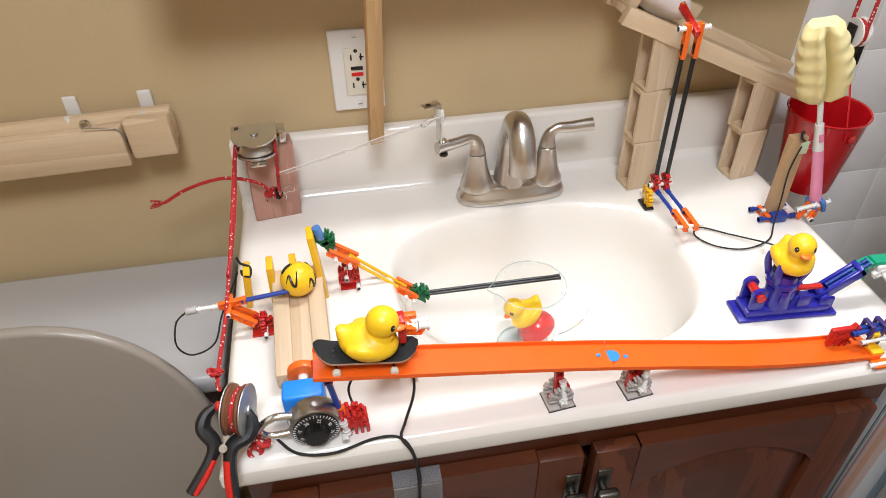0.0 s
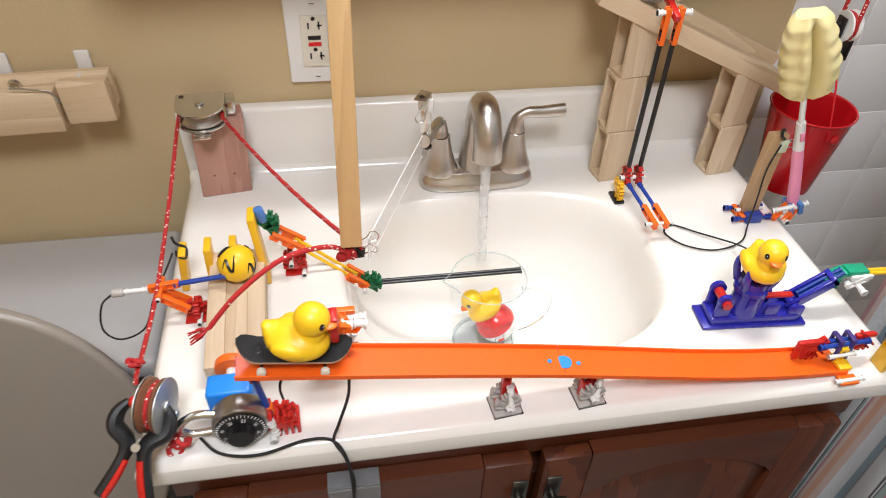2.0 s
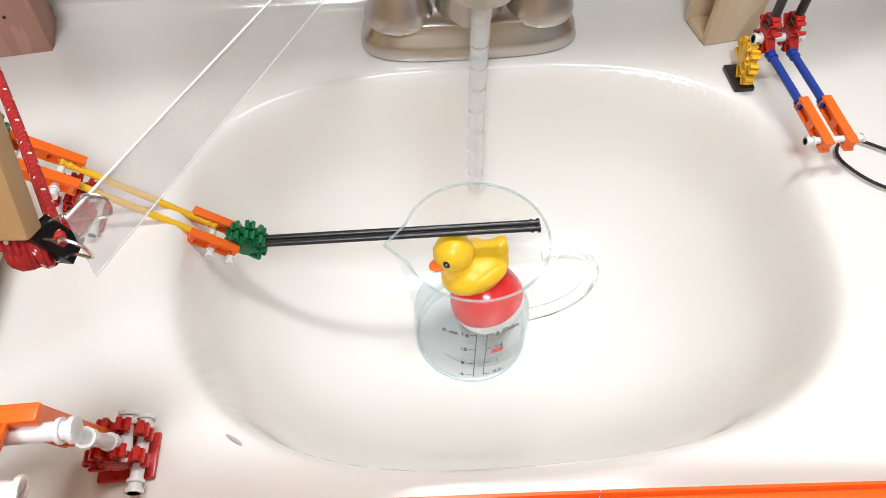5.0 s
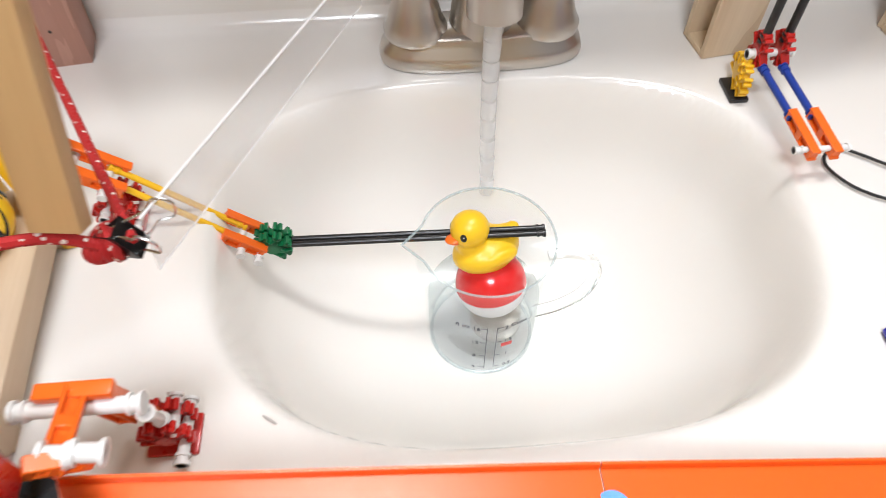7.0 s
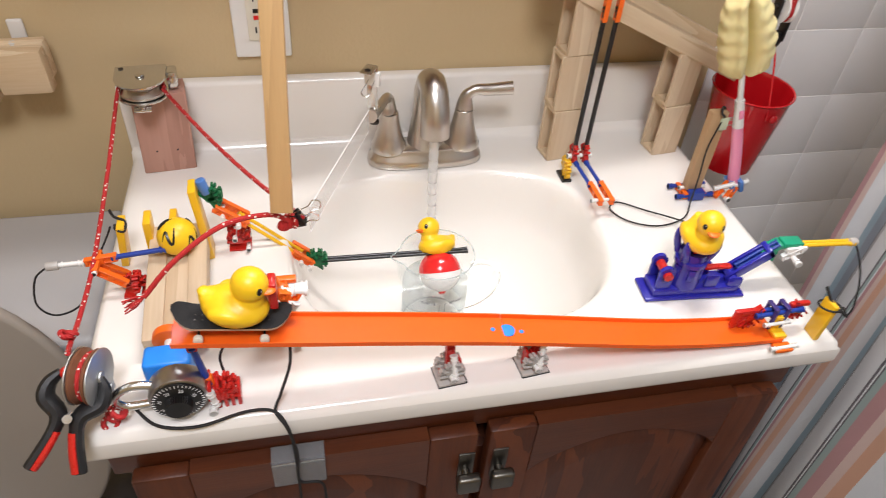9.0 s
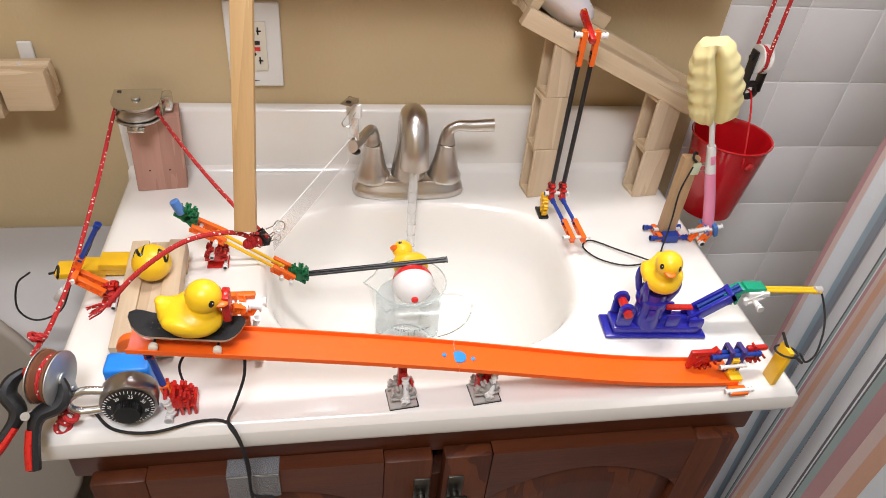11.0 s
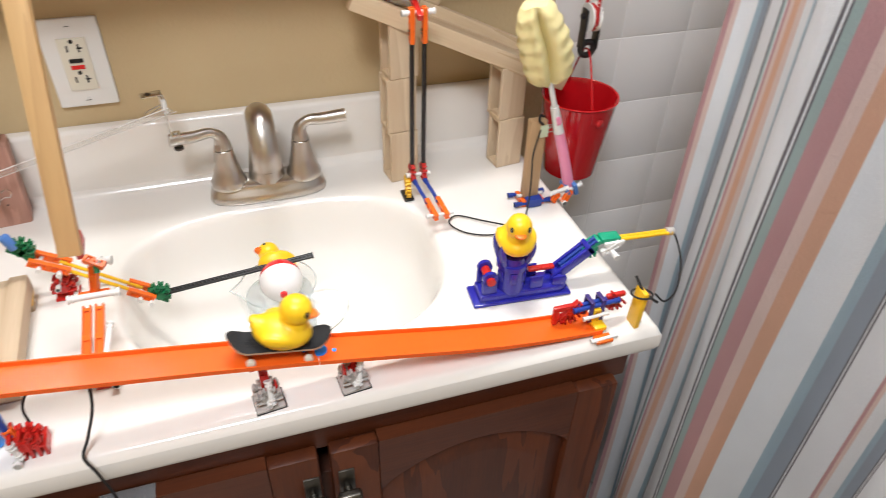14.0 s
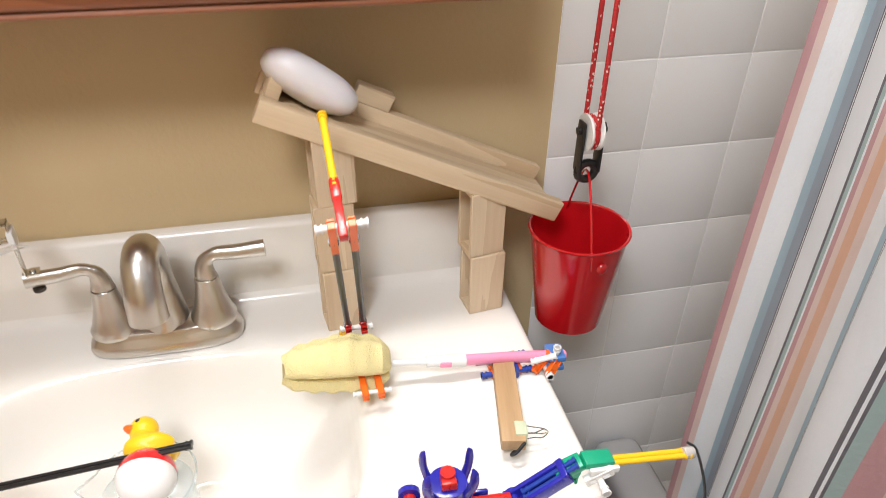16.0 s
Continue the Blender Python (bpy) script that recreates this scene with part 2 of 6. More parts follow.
def islands(bm):
    """Groups of loose pieces whose boxes touch."""
    seen, groups = set(), []
    for v in bm.verts:
        if v in seen:
            continue
        stack, got = [v], []
        seen.add(v)
        while stack:
            a = stack.pop()
            got.append(a)
            for e in a.link_edges:
                o = e.other_vert(a)
                if o not in seen:
                    seen.add(o)
                    stack.append(o)
        lo = Vector([min(x.co[k] for x in got) for k in range(3)])
        hi = Vector([max(x.co[k] for x in got) for k in range(3)])
        fresh = [lo, hi, got]
        rest = []
        for g in groups:
            if all(fresh[0][k] - 0.0004 <= g[1][k] and g[0][k] - 0.0004 <= fresh[1][k] for k in range(3)):
                fresh = [Vector(map(min, fresh[0], g[0])), Vector(map(max, fresh[1], g[1])), fresh[2] + g[2]]
            else:
                rest.append(g)
        groups = rest + [fresh]
    return [g[2] for g in groups]


def part(name, bm, material, parent=None, label="", m=None, smooth=True):
    """Links a bmesh as one part; pieces that stand clear of each other become parts of their own."""
    if parent is not None and len(bm.verts) < 9000:
        groups = islands(bm)
        if 1 < len(groups) <= 10:
            first = None
            for g in groups:
                inside = set(g)
                one = bm.copy()
                one.verts.ensure_lookup_table()
                bm.verts.index_update()
                keep = {v.index for v in inside}
                bmesh.ops.delete(one, geom=[v for v in one.verts if v.index not in keep], context="VERTS")
                first = link_part(name, one, material, parent, label, m, smooth) if first is None else (link_part(name, one, material, parent, label, m, smooth), first)[1]
            bm.free()
            return first
    return link_part(name, bm, material, parent, label, m, smooth)


def link_part(name, bm, material, parent=None, label="", m=None, smooth=True):
    me = bpy.data.meshes.new(name)
    bm.normal_update()
    bm.to_mesh(me)
    bm.free()
    for x in material if isinstance(material, (list, tuple)) else [material]:
        me.materials.append(x)
    if smooth:
        for p in me.polygons:
            p.use_smooth = True
        if name != "slab":
            me.set_sharp_from_angle(angle=radians(38))
    ob = new(name, me)
    ob.parent = parent
    if m is not None:
        ob.matrix_basis = m
    if label:
        ob["label"] = label
    return ob


def thing(name, label, category, m=None, group="", kind=""):
    ob = new(name)
    ob.empty_display_size = 0.02
    if m is not None:
        ob.matrix_basis = m
    return tagged(ob, label, category, group, kind)


def setting(name, bm, material, label, smooth=False):
    return tagged(part(name, bm, material, smooth=smooth), label, name.split("_")[0], kind="structure")


def merge(bm, tmp, m=None, mi=0):
    if m is not None:
        tmp.transform(m)
    if mi:
        for f in tmp.faces:
            f.material_index = mi
    me = bpy.data.meshes.new("tmp")
    tmp.to_mesh(me)
    bm.from_mesh(me)
    bpy.data.meshes.remove(me)
    tmp.free()
    return bm


def box(bm, x0, x1, y0, y1, z0, z1, bev=0.0, m=None, mi=0, seg=2):
    t = bmesh.new()
    bmesh.ops.create_cube(t, size=1)
    for v in t.verts:
        v.co = Vector((x0 if v.co.x < 0 else x1, y0 if v.co.y < 0 else y1, z0 if v.co.z < 0 else z1))
    if bev:
        bmesh.ops.bevel(t, geom=t.edges[:], offset=bev, segments=seg, profile=0.5, affect="EDGES")
    return merge(bm, t, m, mi)


def frame_to(p, q):
    p, q = Vector(p), Vector(q)
    return Matrix.Translation(p) @ (q - p).to_track_quat("Z", "Y").to_matrix().to_4x4(), (q - p).length


def cyl(bm, p, q, r, r2=None, seg=16, bev=0.0, mi=0):
    m, h = frame_to(p, q)
    t = bmesh.new()
    bmesh.ops.create_cone(t, cap_ends=True, segments=seg, radius1=r, radius2=r if r2 is None else r2, depth=h, matrix=Matrix.Translation((0, 0, h / 2)))
    if bev:
        rim = [e for e in t.edges if any(len(f.verts) > 4 for f in e.link_faces)]
        bmesh.ops.bevel(t, geom=rim, offset=bev, segments=2, profile=0.5, affect="EDGES")
    return merge(bm, t, m, mi)


def ball(bm, c, r, seg=20, m=None, mi=0):
    r = (r, r, r) if isinstance(r, (int, float)) else r
    t = bmesh.new()
    bmesh.ops.create_uvsphere(t, u_segments=seg, v_segments=max(8, seg * 2 // 3), radius=1)
    bmesh.ops.scale(t, vec=r, verts=t.verts)
    bmesh.ops.translate(t, vec=c, verts=t.verts)
    return merge(bm, t, m, mi)


def lathe(bm, profile, at=(0, 0, 0), seg=36, m=None, mi=0):
    """Turn a profile of (radius, height) round the upright axis."""
    t = bmesh.new()
    rings = []
    for r, z in profile:
        if r < 1e-6:
            rings.append([t.verts.new((at[0], at[1], at[2] + z))] * seg)
        else:
            rings.append([t.verts.new((at[0] + r * math.cos(2 * math.pi * k / seg), at[1] + r * math.sin(2 * math.pi * k / seg), at[2] + z)) for k in range(seg)])
    for a, b in zip(rings, rings[1:]):
        for k in range(seg):
            vs = []
            for v in (a[k], a[(k + 1) % seg], b[(k + 1) % seg], b[k]):
                if v not in vs:
                    vs.append(v)
            if len(vs) > 2:
                t.faces.new(vs)
    bmesh.ops.recalc_face_normals(t, faces=t.faces)
    return merge(bm, t, m, mi)


def smooth_path(pts, steps=8):
    """A Catmull-Rom line through the points."""
    p = [Vector(x) for x in pts]
    p = [p[0] * 2 - p[1], *p, p[-1] * 2 - p[-2]]
    out = []
    for i in range(1, len(p) - 2):
        for k in range(steps):
            t = k / steps
            a, b, c, d = p[i - 1], p[i], p[i + 1], p[i + 2]
            out.append(0.5 * (2 * b + (c - a) * t + (2 * a - 5 * b + 4 * c - d) * t * t + (3 * b - a - 3 * c + d) * t ** 3))
    return out + [p[-2]]


def tube(bm, pts, r, seg=8, flat=None, mi=0, close=True):
    """A round (or, with flat, oval) tube along the points; r may be a list, one for each point."""
    pts = [Vector(p) for p in pts]
    rs = r if isinstance(r, (list, tuple)) else [r] * len(pts)
    t = bmesh.new()
    up = Vector((0.123, 0.456, 0.88)).normalized()
    rings = []
    for i, p in enumerate(pts):
        d = (pts[min(i + 1, len(pts) - 1)] - pts[max(i - 1, 0)]).normalized()
        side = d.cross(up).normalized() if i == 0 else (side - d * side.dot(d)).normalized()
        oth = d.cross(side)
        rings.append([t.verts.new(p + side * rs[i] * math.cos(2 * math.pi * k / seg) + oth * rs[i] * (flat or 1) * math.sin(2 * math.pi * k / seg)) for k in range(seg)])
    for a, b in zip(rings, rings[1:]):
        for k in range(seg):
            t.faces.new((a[k], a[(k + 1) % seg], b[(k + 1) % seg], b[k]))
    if close:
        t.faces.new(rings[0][::-1]), t.faces.new(rings[-1])
    bmesh.ops.recalc_face_normals(t, faces=t.faces)
    return merge(bm, t, None, mi)


def torus(bm, c, axis, R, r, seg=28, arc=(0, 360)):
    m, _ = frame_to(c, Vector(c) + Vector(axis))
    full = abs(arc[1] - arc[0]) >= 360
    pts = [m @ Vector((R * math.cos(radians(a)), R * math.sin(radians(a)), 0)) for a in np.linspace(arc[0], arc[1], seg + 1)]
    return tube(bm, pts, r, 8, close=not full)


def bm_new():
    return bmesh.new()


# ---- toy building set ----


def rod(bm, p, q, r=0.0021):
    """A ribbed toy rod with collars near its ends."""
    p, q = Vector(p), Vector(q)
    d = (q - p).normalized()
    cyl(bm, p, q, r, seg=10)
    for e, s in ((p, 1), (q, -1)):
        cyl(bm, e, e + d * s * 0.0018, r * 1.4, seg=10)
        if (q - p).length > 0.02:
            cyl(bm, e + d * s * 0.0045, e + d * s * 0.006, r * 1.35, seg=10)
    return bm


def connector(bm, m, angles, R=0.0125, thick=0.0062):
    """A flat snap connector: a hub and, at each angle, a two-pronged socket with a web between."""
    h = thick / 2
    cyl(bm, m @ Vector((0, 0, -h)), m @ Vector((0, 0, h)), 0.0052, seg=12)
    for a in angles:
        k = m @ pose(0, 0, 0, 0, 0, a)
        for s in (-1, 1):
            box(bm, 0.003, R, s * 0.0034 - 0.0008, s * 0.0034 + 0.0008, -h, h, 0.0003, k, seg=1)
            box(bm, R - 0.0028, R + 0.0006, s * 0.0030 - 0.0013, s * 0.0030 + 0.0013, -h, h, 0.0004, k, seg=1)
        box(bm, 0.003, R * 0.55, -0.003, 0.003, -h * 0.45, h * 0.45, 0, k)
    for a, b in zip(sorted(angles), sorted(angles)[1:]):
        if b - a < 50:
            box(bm, 0.004, R * 0.72, -0.0012, 0.0012, -h, h, 0, m @ pose(0, 0, 0, 0, 0, (a + b) / 2))
    return bm


def straight_clip(bm, p, q, up=(0, 1, 0), w=0.0068, t=0.0062):
    """A straight two-ended snap connector from p to q with a waist and open slots."""
    p, q = Vector(p), Vector(q)
    d = (q - p).normalized()
    u = Vector(up)
    u = (u - d * u.dot(d)).normalized()
    m = Matrix((d, u.cross(d) * -1, u)).transposed().to_4x4()
    m.translation = (p + q) / 2
    L = (q - p).length / 2
    for s in (-1, 1):
        box(bm, -L, L, s * w / 2 - 0.0009, s * w / 2 + 0.0009, -t / 2, t / 2, 0.0004, m, seg=1)
        box(bm, s * L * 0.86 - 0.0016, s * L * 0.86 + 0.0016, -w / 2, w / 2, -t / 2, t / 2, 0.0004, m, seg=1)
    box(bm, -0.003, 0.003, -w / 2, w / 2, -t / 2, t / 2, 0.0004, m, seg=1)
    box(bm, -L * 0.8, L * 0.8, -w / 2, w / 2, -t * 0.12, t * 0.12, 0, m)
    return bm


SIDE = pose(0, 0, 0, 90, 0, 0)  # connector standing in the x-z plane
ALL8 = (0, 45, 90, 135, 180, 225, 270, 315)


def at(x, y, z, m=None):
    return Matrix.Translation((x, y, z)) @ (m if m is not None else Matrix())


def duck(name, size, label, m):
    """A rubber duck that looks along +x; size is its height."""
    d = thing(name, label, "rubber duck", m, "rubber ducks")
    s = size
    bm = bm_new()
    ball(bm, (0, 0, 0.26 * s), (0.50 * s, 0.40 * s, 0.27 * s), 28)
    ball(bm, (-0.02 * s, 0, 0.16 * s), (0.42 * s, 0.36 * s, 0.17 * s), 24)
    ball(bm, (-0.34 * s, 0, 0.34 * s), (0.20 * s, 0.20 * s, 0.14 * s), 20)
    ball(bm, (-0.47 * s, 0, 0.43 * s), (0.09 * s, 0.11 * s, 0.06 * s), 16)
    ball(bm, (0.20 * s, 0, 0.46 * s), (0.22 * s, 0.22 * s, 0.2 * s), 20)
    ball(bm, (0.19 * s, 0, 0.73 * s), (0.275 * s, 0.265 * s, 0.265 * s), 28)
    for k in (-1, 1):
        ball(bm, (-0.06 * s, k * 0.33 * s, 0.30 * s), (0.27 * s, 0.10 * s, 0.13 * s), 20)
    body = part("body", bm, DUCKY, d)
    re = body.modifiers.new("skin", "REMESH")
    re.mode, re.voxel_size, re.use_smooth_shade = "VOXEL", s * 0.022, True
    sm = body.modifiers.new("soften", "SMOOTH")
    sm.factor, sm.iterations = 0.5, 9
    bm = bm_new()
    ball(bm, (0.44 * s, 0, 0.69 * s), (0.13 * s, 0.115 * s, 0.035 * s), 18, None)
    ball(bm, (0.42 * s, 0, 0.645 * s), (0.105 * s, 0.098 * s, 0.03 * s), 18)
    part("beak", bm, BEAK, d, "orange beak")
    for k in (-1, 1):
        bm = bm_new()
        e = Vector((0.375 * s, k * 0.170 * s, 0.775 * s))
        q = (e - Vector((0.19 * s, 0, 0.73 * s))).normalized()
        mm = Matrix.Translation(e) @ q.to_track_quat("Z", "Y").to_matrix().to_4x4()
        ball(bm, (0, 0, 0), (0.050 * s, 0.062 * s, 0.022 * s), 14, mm)
        ball(bm, (0.010 * s, 0.014 * s, 0.014 * s), (0.013 * s, 0.013 * s, 0.01 * s), 8, mm, 1)
        part("eye", bm, [BLACK, WHITEP], d, "black eye with a white glint")
    return d


def binder_clip(name, label, m, body_mat, w=0.019):
    """A binder clip: wedge body along x, mouth towards -z, wire handles towards +z."""
    c = thing(name, label, "binder clip", m, "binder clips")
    bm = bm_new()
    t = bmesh.new()
    for s in (-1, 1):
        vs = [t.verts.new(v) for v in ((-w / 2, s * 0.0055, 0), (w / 2, s * 0.0055, 0), (w / 2, s * 0.0008, -0.012), (-w / 2, s * 0.0008, -0.012))]
        t.faces.new(vs)
    vs = [t.verts.new(v) for v in ((-w / 2, -0.0055, 0), (w / 2, -0.0055, 0), (w / 2, 0.0055, 0), (-w / 2, 0.0055, 0))]
    t.faces.new(vs)
    bmesh.ops.solidify(t, geom=t.faces[:], thickness=0.0006)
    merge(bm, t)
    for s in (-1, 1):
        cyl(bm, (-w / 2, s * 0.0012, -0.012), (w / 2, s * 0.0012, -0.012), 0.0012, seg=8)
    part("clip_body", bm, body_mat, c)
    for s in (-1, 1):
        bm = bm_new()
        q = s * 0.004
        tube(bm, smooth_path([(-0.006, s * 0.0015, -0.012), (-0.005, q, 0.002), (-0.0035, q + s * 0.003, 0.009), (-0.0055, q + s * 0.005, 0.015), (0, q + s * 0.006, 0.019), (0.0055, q + s * 0.005, 0.015), (0.0035, q + s * 0.003, 0.009), (0.005, q, 0.002), (0.006, s * 0.0015, -0.012)], 5), 0.0006, 6)
        part("wire_handle", bm, CHROME, c, "bent steel wire handle")
    return c

T = 0.80  # worktop height

# ---- the room ----
wall = setting("wall_north", box(bm_new(), -1.35, 0.452, 0.0, 0.10, 0, 2.45), WALL, "beige painted wall behind the vanity")
setting("wall_west", box(bm_new(), -1.45, -1.35, -2.3, 0.10, 0, 2.45), WALL, "beige painted side wall")
setting("wall_south", box(bm_new(), -1.45, 1.75, -2.4, -2.3, 0, 2.45), WALL, "beige painted wall")
setting("wall_east", box(bm_new(), 1.65, 1.75, -2.3, 0.10, 0, 2.45), TILE, "tiled end wall of the bath")
setting("floor", box(bm_new(), -1.45, 1.75, -2.4, 0.10, -0.05, 0), FLOOR_M, "grey vinyl floor")
setting("ceiling", box(bm_new(), -1.45, 1.75, -2.4, 0.10, 2.45, 2.5), CEILING, "white painted ceiling")
tile_wall = setting("wall_tiled", box(bm_new(), 0.452, 1.65, -0.0004, 0.10, 0, 2.45), GROUT, "bath wall of pale grey glazed tiles")


def tile_mesh(w, h, bull=0.0):
    bm = bm_new()
    box(bm, 0, w, -0.0054, 0.003, 0, h, 0.0009, seg=3)
    me = bpy.data.meshes.new("tile")
    bm.to_mesh(me)
    bm.free()
    me.materials.append(TILE)
    for p in me.polygons:
        p.use_smooth = True
    me.set_sharp_from_angle(angle=radians(50))
    return me


FULL_TILE, EDGE_TILE = tile_mesh(0.1194, 0.1129), tile_mesh(0.1227, 0.1129)
for row in range(16):
    for col in range(9):
        ob = new("tile", EDGE_TILE if col == 0 else FULL_TILE)
        ob.parent = tile_wall
        ob.location = (0.4525 if col == 0 else 0.5765 + (col - 1) * 0.121, 0.004, 0.0250 + row * 0.1145)

# toilet beside the vanity
toilet = thing("toilet", "white ceramic toilet with its beige lid raised", "toilet")
bm = bm_new()
box(bm, -0.93, -0.455, -0.225, -0.015, 0.36, 0.665, 0.03, seg=4)
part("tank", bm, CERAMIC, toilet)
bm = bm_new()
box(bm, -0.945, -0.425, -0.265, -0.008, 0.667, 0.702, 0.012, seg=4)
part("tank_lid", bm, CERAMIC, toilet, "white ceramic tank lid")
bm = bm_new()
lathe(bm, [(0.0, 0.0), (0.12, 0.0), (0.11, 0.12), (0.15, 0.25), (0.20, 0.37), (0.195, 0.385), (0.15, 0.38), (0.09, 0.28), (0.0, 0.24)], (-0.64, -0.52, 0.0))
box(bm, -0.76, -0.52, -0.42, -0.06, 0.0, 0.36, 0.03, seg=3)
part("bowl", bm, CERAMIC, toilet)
bm = bm_new()
t = bmesh.new()
N = 48
outer = [t.verts.new((0.20 * math.copysign(abs(math.cos(a)) ** 0.85, math.cos(a)), 0, 0.22 + 0.235 * math.sin(a))) for a in np.linspace(0, 2 * math.pi, N, endpoint=False)]
t.faces.new(outer)
ext = bmesh.ops.extrude_face_region(t, geom=t.faces[:])
bmesh.ops.translate(t, vec=(0, 0.016, 0), verts=[v for v in ext["geom"] if isinstance(v, bmesh.types.BMVert)])
bmesh.ops.recalc_face_normals(t, faces=t.faces)
rim = [e for e in t.edges if any(len(f.verts) > 4 for f in e.link_faces)]
bmesh.ops.bevel(t, geom=rim, offset=0.006, segments=3, profile=0.5, affect="EDGES")
merge(bm, t)
lid = part("lid", bm, SEATM, toilet, "raised beige plastic lid", pose(-0.625, -0.34, 0.40, -5, 0, 0))
bm = bm_new()
box(bm, 0.115, 0.15, -0.008, 0.0, 0.345, 0.357, 0.003, pose(0, 0, 0, 0, -38, 0) @ pose(0, 0, 0))
part("bumper", bm, K_WHT, lid, "white rubber bumper", pose(-0.17, 0, 0.06))

# medicine cabinet above the backsplash
med = thing("medicine_cabinet", "reddish brown wooden wall cabinet above the basin", "wall cabinet")
bm = bm_new()
box(bm, -0.42, 0.366, -0.115, -0.004, 1.185, 1.85, 0.004)
part("body", bm, MEDWOOD, med)
for x0, x1, z0, z1 in ((-0.425, 0.372, 1.167, 1.2145), (-0.425, -0.371, 1.215, 1.805), (0.324, 0.372, 1.215, 1.805), (-0.425, 0.372, 1.8055, 1.86)):
    part("frame_rail", box(bm_new(), x0, x1, -0.138, -0.1155, z0, z1, 0.006, seg=3), MEDWOOD, med)
part("bottom_moulding", box(bm_new(), -0.422, 0.368, -0.134, -0.004, 1.1605, 1.1665, 0.003), MEDWOOD, med)
part("mirror", box(bm_new(), -0.3705, 0.3235, -0.126, -0.1155, 1.2155, 1.8045), MIRROR, med, "plain mirror glass")

# outlet
outlet = thing("wall_outlet", "white duplex safety outlet with a red reset button", "outlet", pose(-0.204, -0.004, 0.983))
bm = bm_new()
box(bm, -0.035, 0.035, -0.003, 0.004, -0.057, 0.057, 0.0022, seg=3)
part("cover_plate", bm, PLATE, outlet)
bm = bm_new()
box(bm, -0.0165, 0.0165, -0.006, -0.001, -0.0335, 0.0335, 0.0012)
recept = part("receptacle", bm, IVORY, outlet, "ivory receptacle face")
bm = bm_new()
box(bm, -0.008, 0.008, -0.0075, -0.005, -0.0055, -0.0005, 0.0006)
part("reset_button", bm, BOBRED, recept, "red reset button")
bm = bm_new()
box(bm, -0.008, 0.008, -0.0075, -0.005, 0.003, 0.008, 0.0006)
part("test_button", bm, BLACK, recept, "black test button")
for z in (-0.019, 0.021):
    bm = bm_new()
    box(bm, -0.0075, -0.0055, -0.0064, -0.005, z - 0.004, z + 0.004)
    box(bm, 0.0055, 0.0075, -0.0064, -0.005, z - 0.005, z + 0.005)
    box(bm, 0.0045, 0.0105, -0.0064, -0.005, z - 0.001, z + 0.001)
    cyl(bm, (0, -0.0064, z + 0.0088), (0, -0.005, z + 0.0088), 0.0026, seg=12)
    part("slots", bm, BLACK, recept, "dark contact slots")
for z in (-0.048, 0.048):
    bm = bm_new()
    cyl(bm, (0, -0.0045, z), (0, -0.002, z), 0.0035, seg=16)
    box(bm, -0.003, 0.003, -0.0049, -0.0044, z - 0.0004, z + 0.0004, mi=1)
    part("screw", bm, [PLATE, BLACK], outlet)

# wooden giant clothespin hung on two hooks
pin = thing("giant_clothespin", "oversized pale wooden clothespin hung on the wall", "clothespin", pose(-0.57, -0.03, 0.932, 0, -1.5, 0))
bm = bm_new()
box(bm, -0.20, 0.058, -0.026, -0.006, -0.033, 0.022, 0.003)
part("jaw", bm, PINE, pin)
bm = bm_new()
box(bm, -0.20, 0.120, -0.005, 0.012, -0.014, 0.032, 0.003)
box(bm, 0.063, 0.120, -0.026, -0.0045, -0.024, 0.030, 0.004)
part("jaw", bm, PINE, pin)
bm = bm_new()
torus(bm, (0.015, -0.012, 0.026), (0, 1, 0.2), 0.006, 0.0012)
torus(bm, (0.015, -0.009, 0.026), (0, 1, 0.2), 0.006, 0.0012)
tube(bm, smooth_path([(0.015, -0.027, 0.030), (0.04, -0.028, 0.027), (0.056, -0.027, 0.022), (0.060, -0.02, 0.005)]), 0.0012)
part("spring", bm, CHROME, pin, "coiled steel spring")
for x in (-0.577, -0.484):
    hook = thing("wall_hook", "clear plastic adhesive wall hook", "hook", pose(x, -0.002, 0.958), "wall hooks")
    bm = bm_new()
    box(bm, -0.009, 0.009, -0.005, 0.001, -0.012, 0.024, 0.0028, seg=3)
    tube(bm, smooth_path([(0, -0.004, -0.006), (0, -0.018, -0.010), (0, -0.028, -0.004), (0, -0.030, 0.008)]), 0.004)
    part("hook_body", bm, HOOKM, hook)

# ---- vanity ----
vanity = thing("vanity_cabinet", "dark cherry vanity cabinet with two arched doors", "cabinet")
bm = bm_new()
box(bm, -0.372, 0.372, -0.430, -0.005, 0.0, T - 0.175, 0.003)
for x0, x1, y0, y1 in ((-0.372, -0.352, -0.43, -0.005), (0.352, 0.372, -0.43, -0.005), (-0.352, 0.352, -0.025, -0.005)):
    box(bm, x0, x1, y0, y1, T - 0.176, T - 0.0405, 0.002)
part("carcass", bm, CABWOODV, vanity)
bm = bm_new()
box(bm, -0.380, 0.380, -0.446, -0.4305, T - 0.105, T - 0.0405, 0.003)
box(bm, -0.380, 0.380, -0.446, -0.4305, 0.05, 0.10, 0.003)
part("face_rail", bm, CABWOOD, vanity)


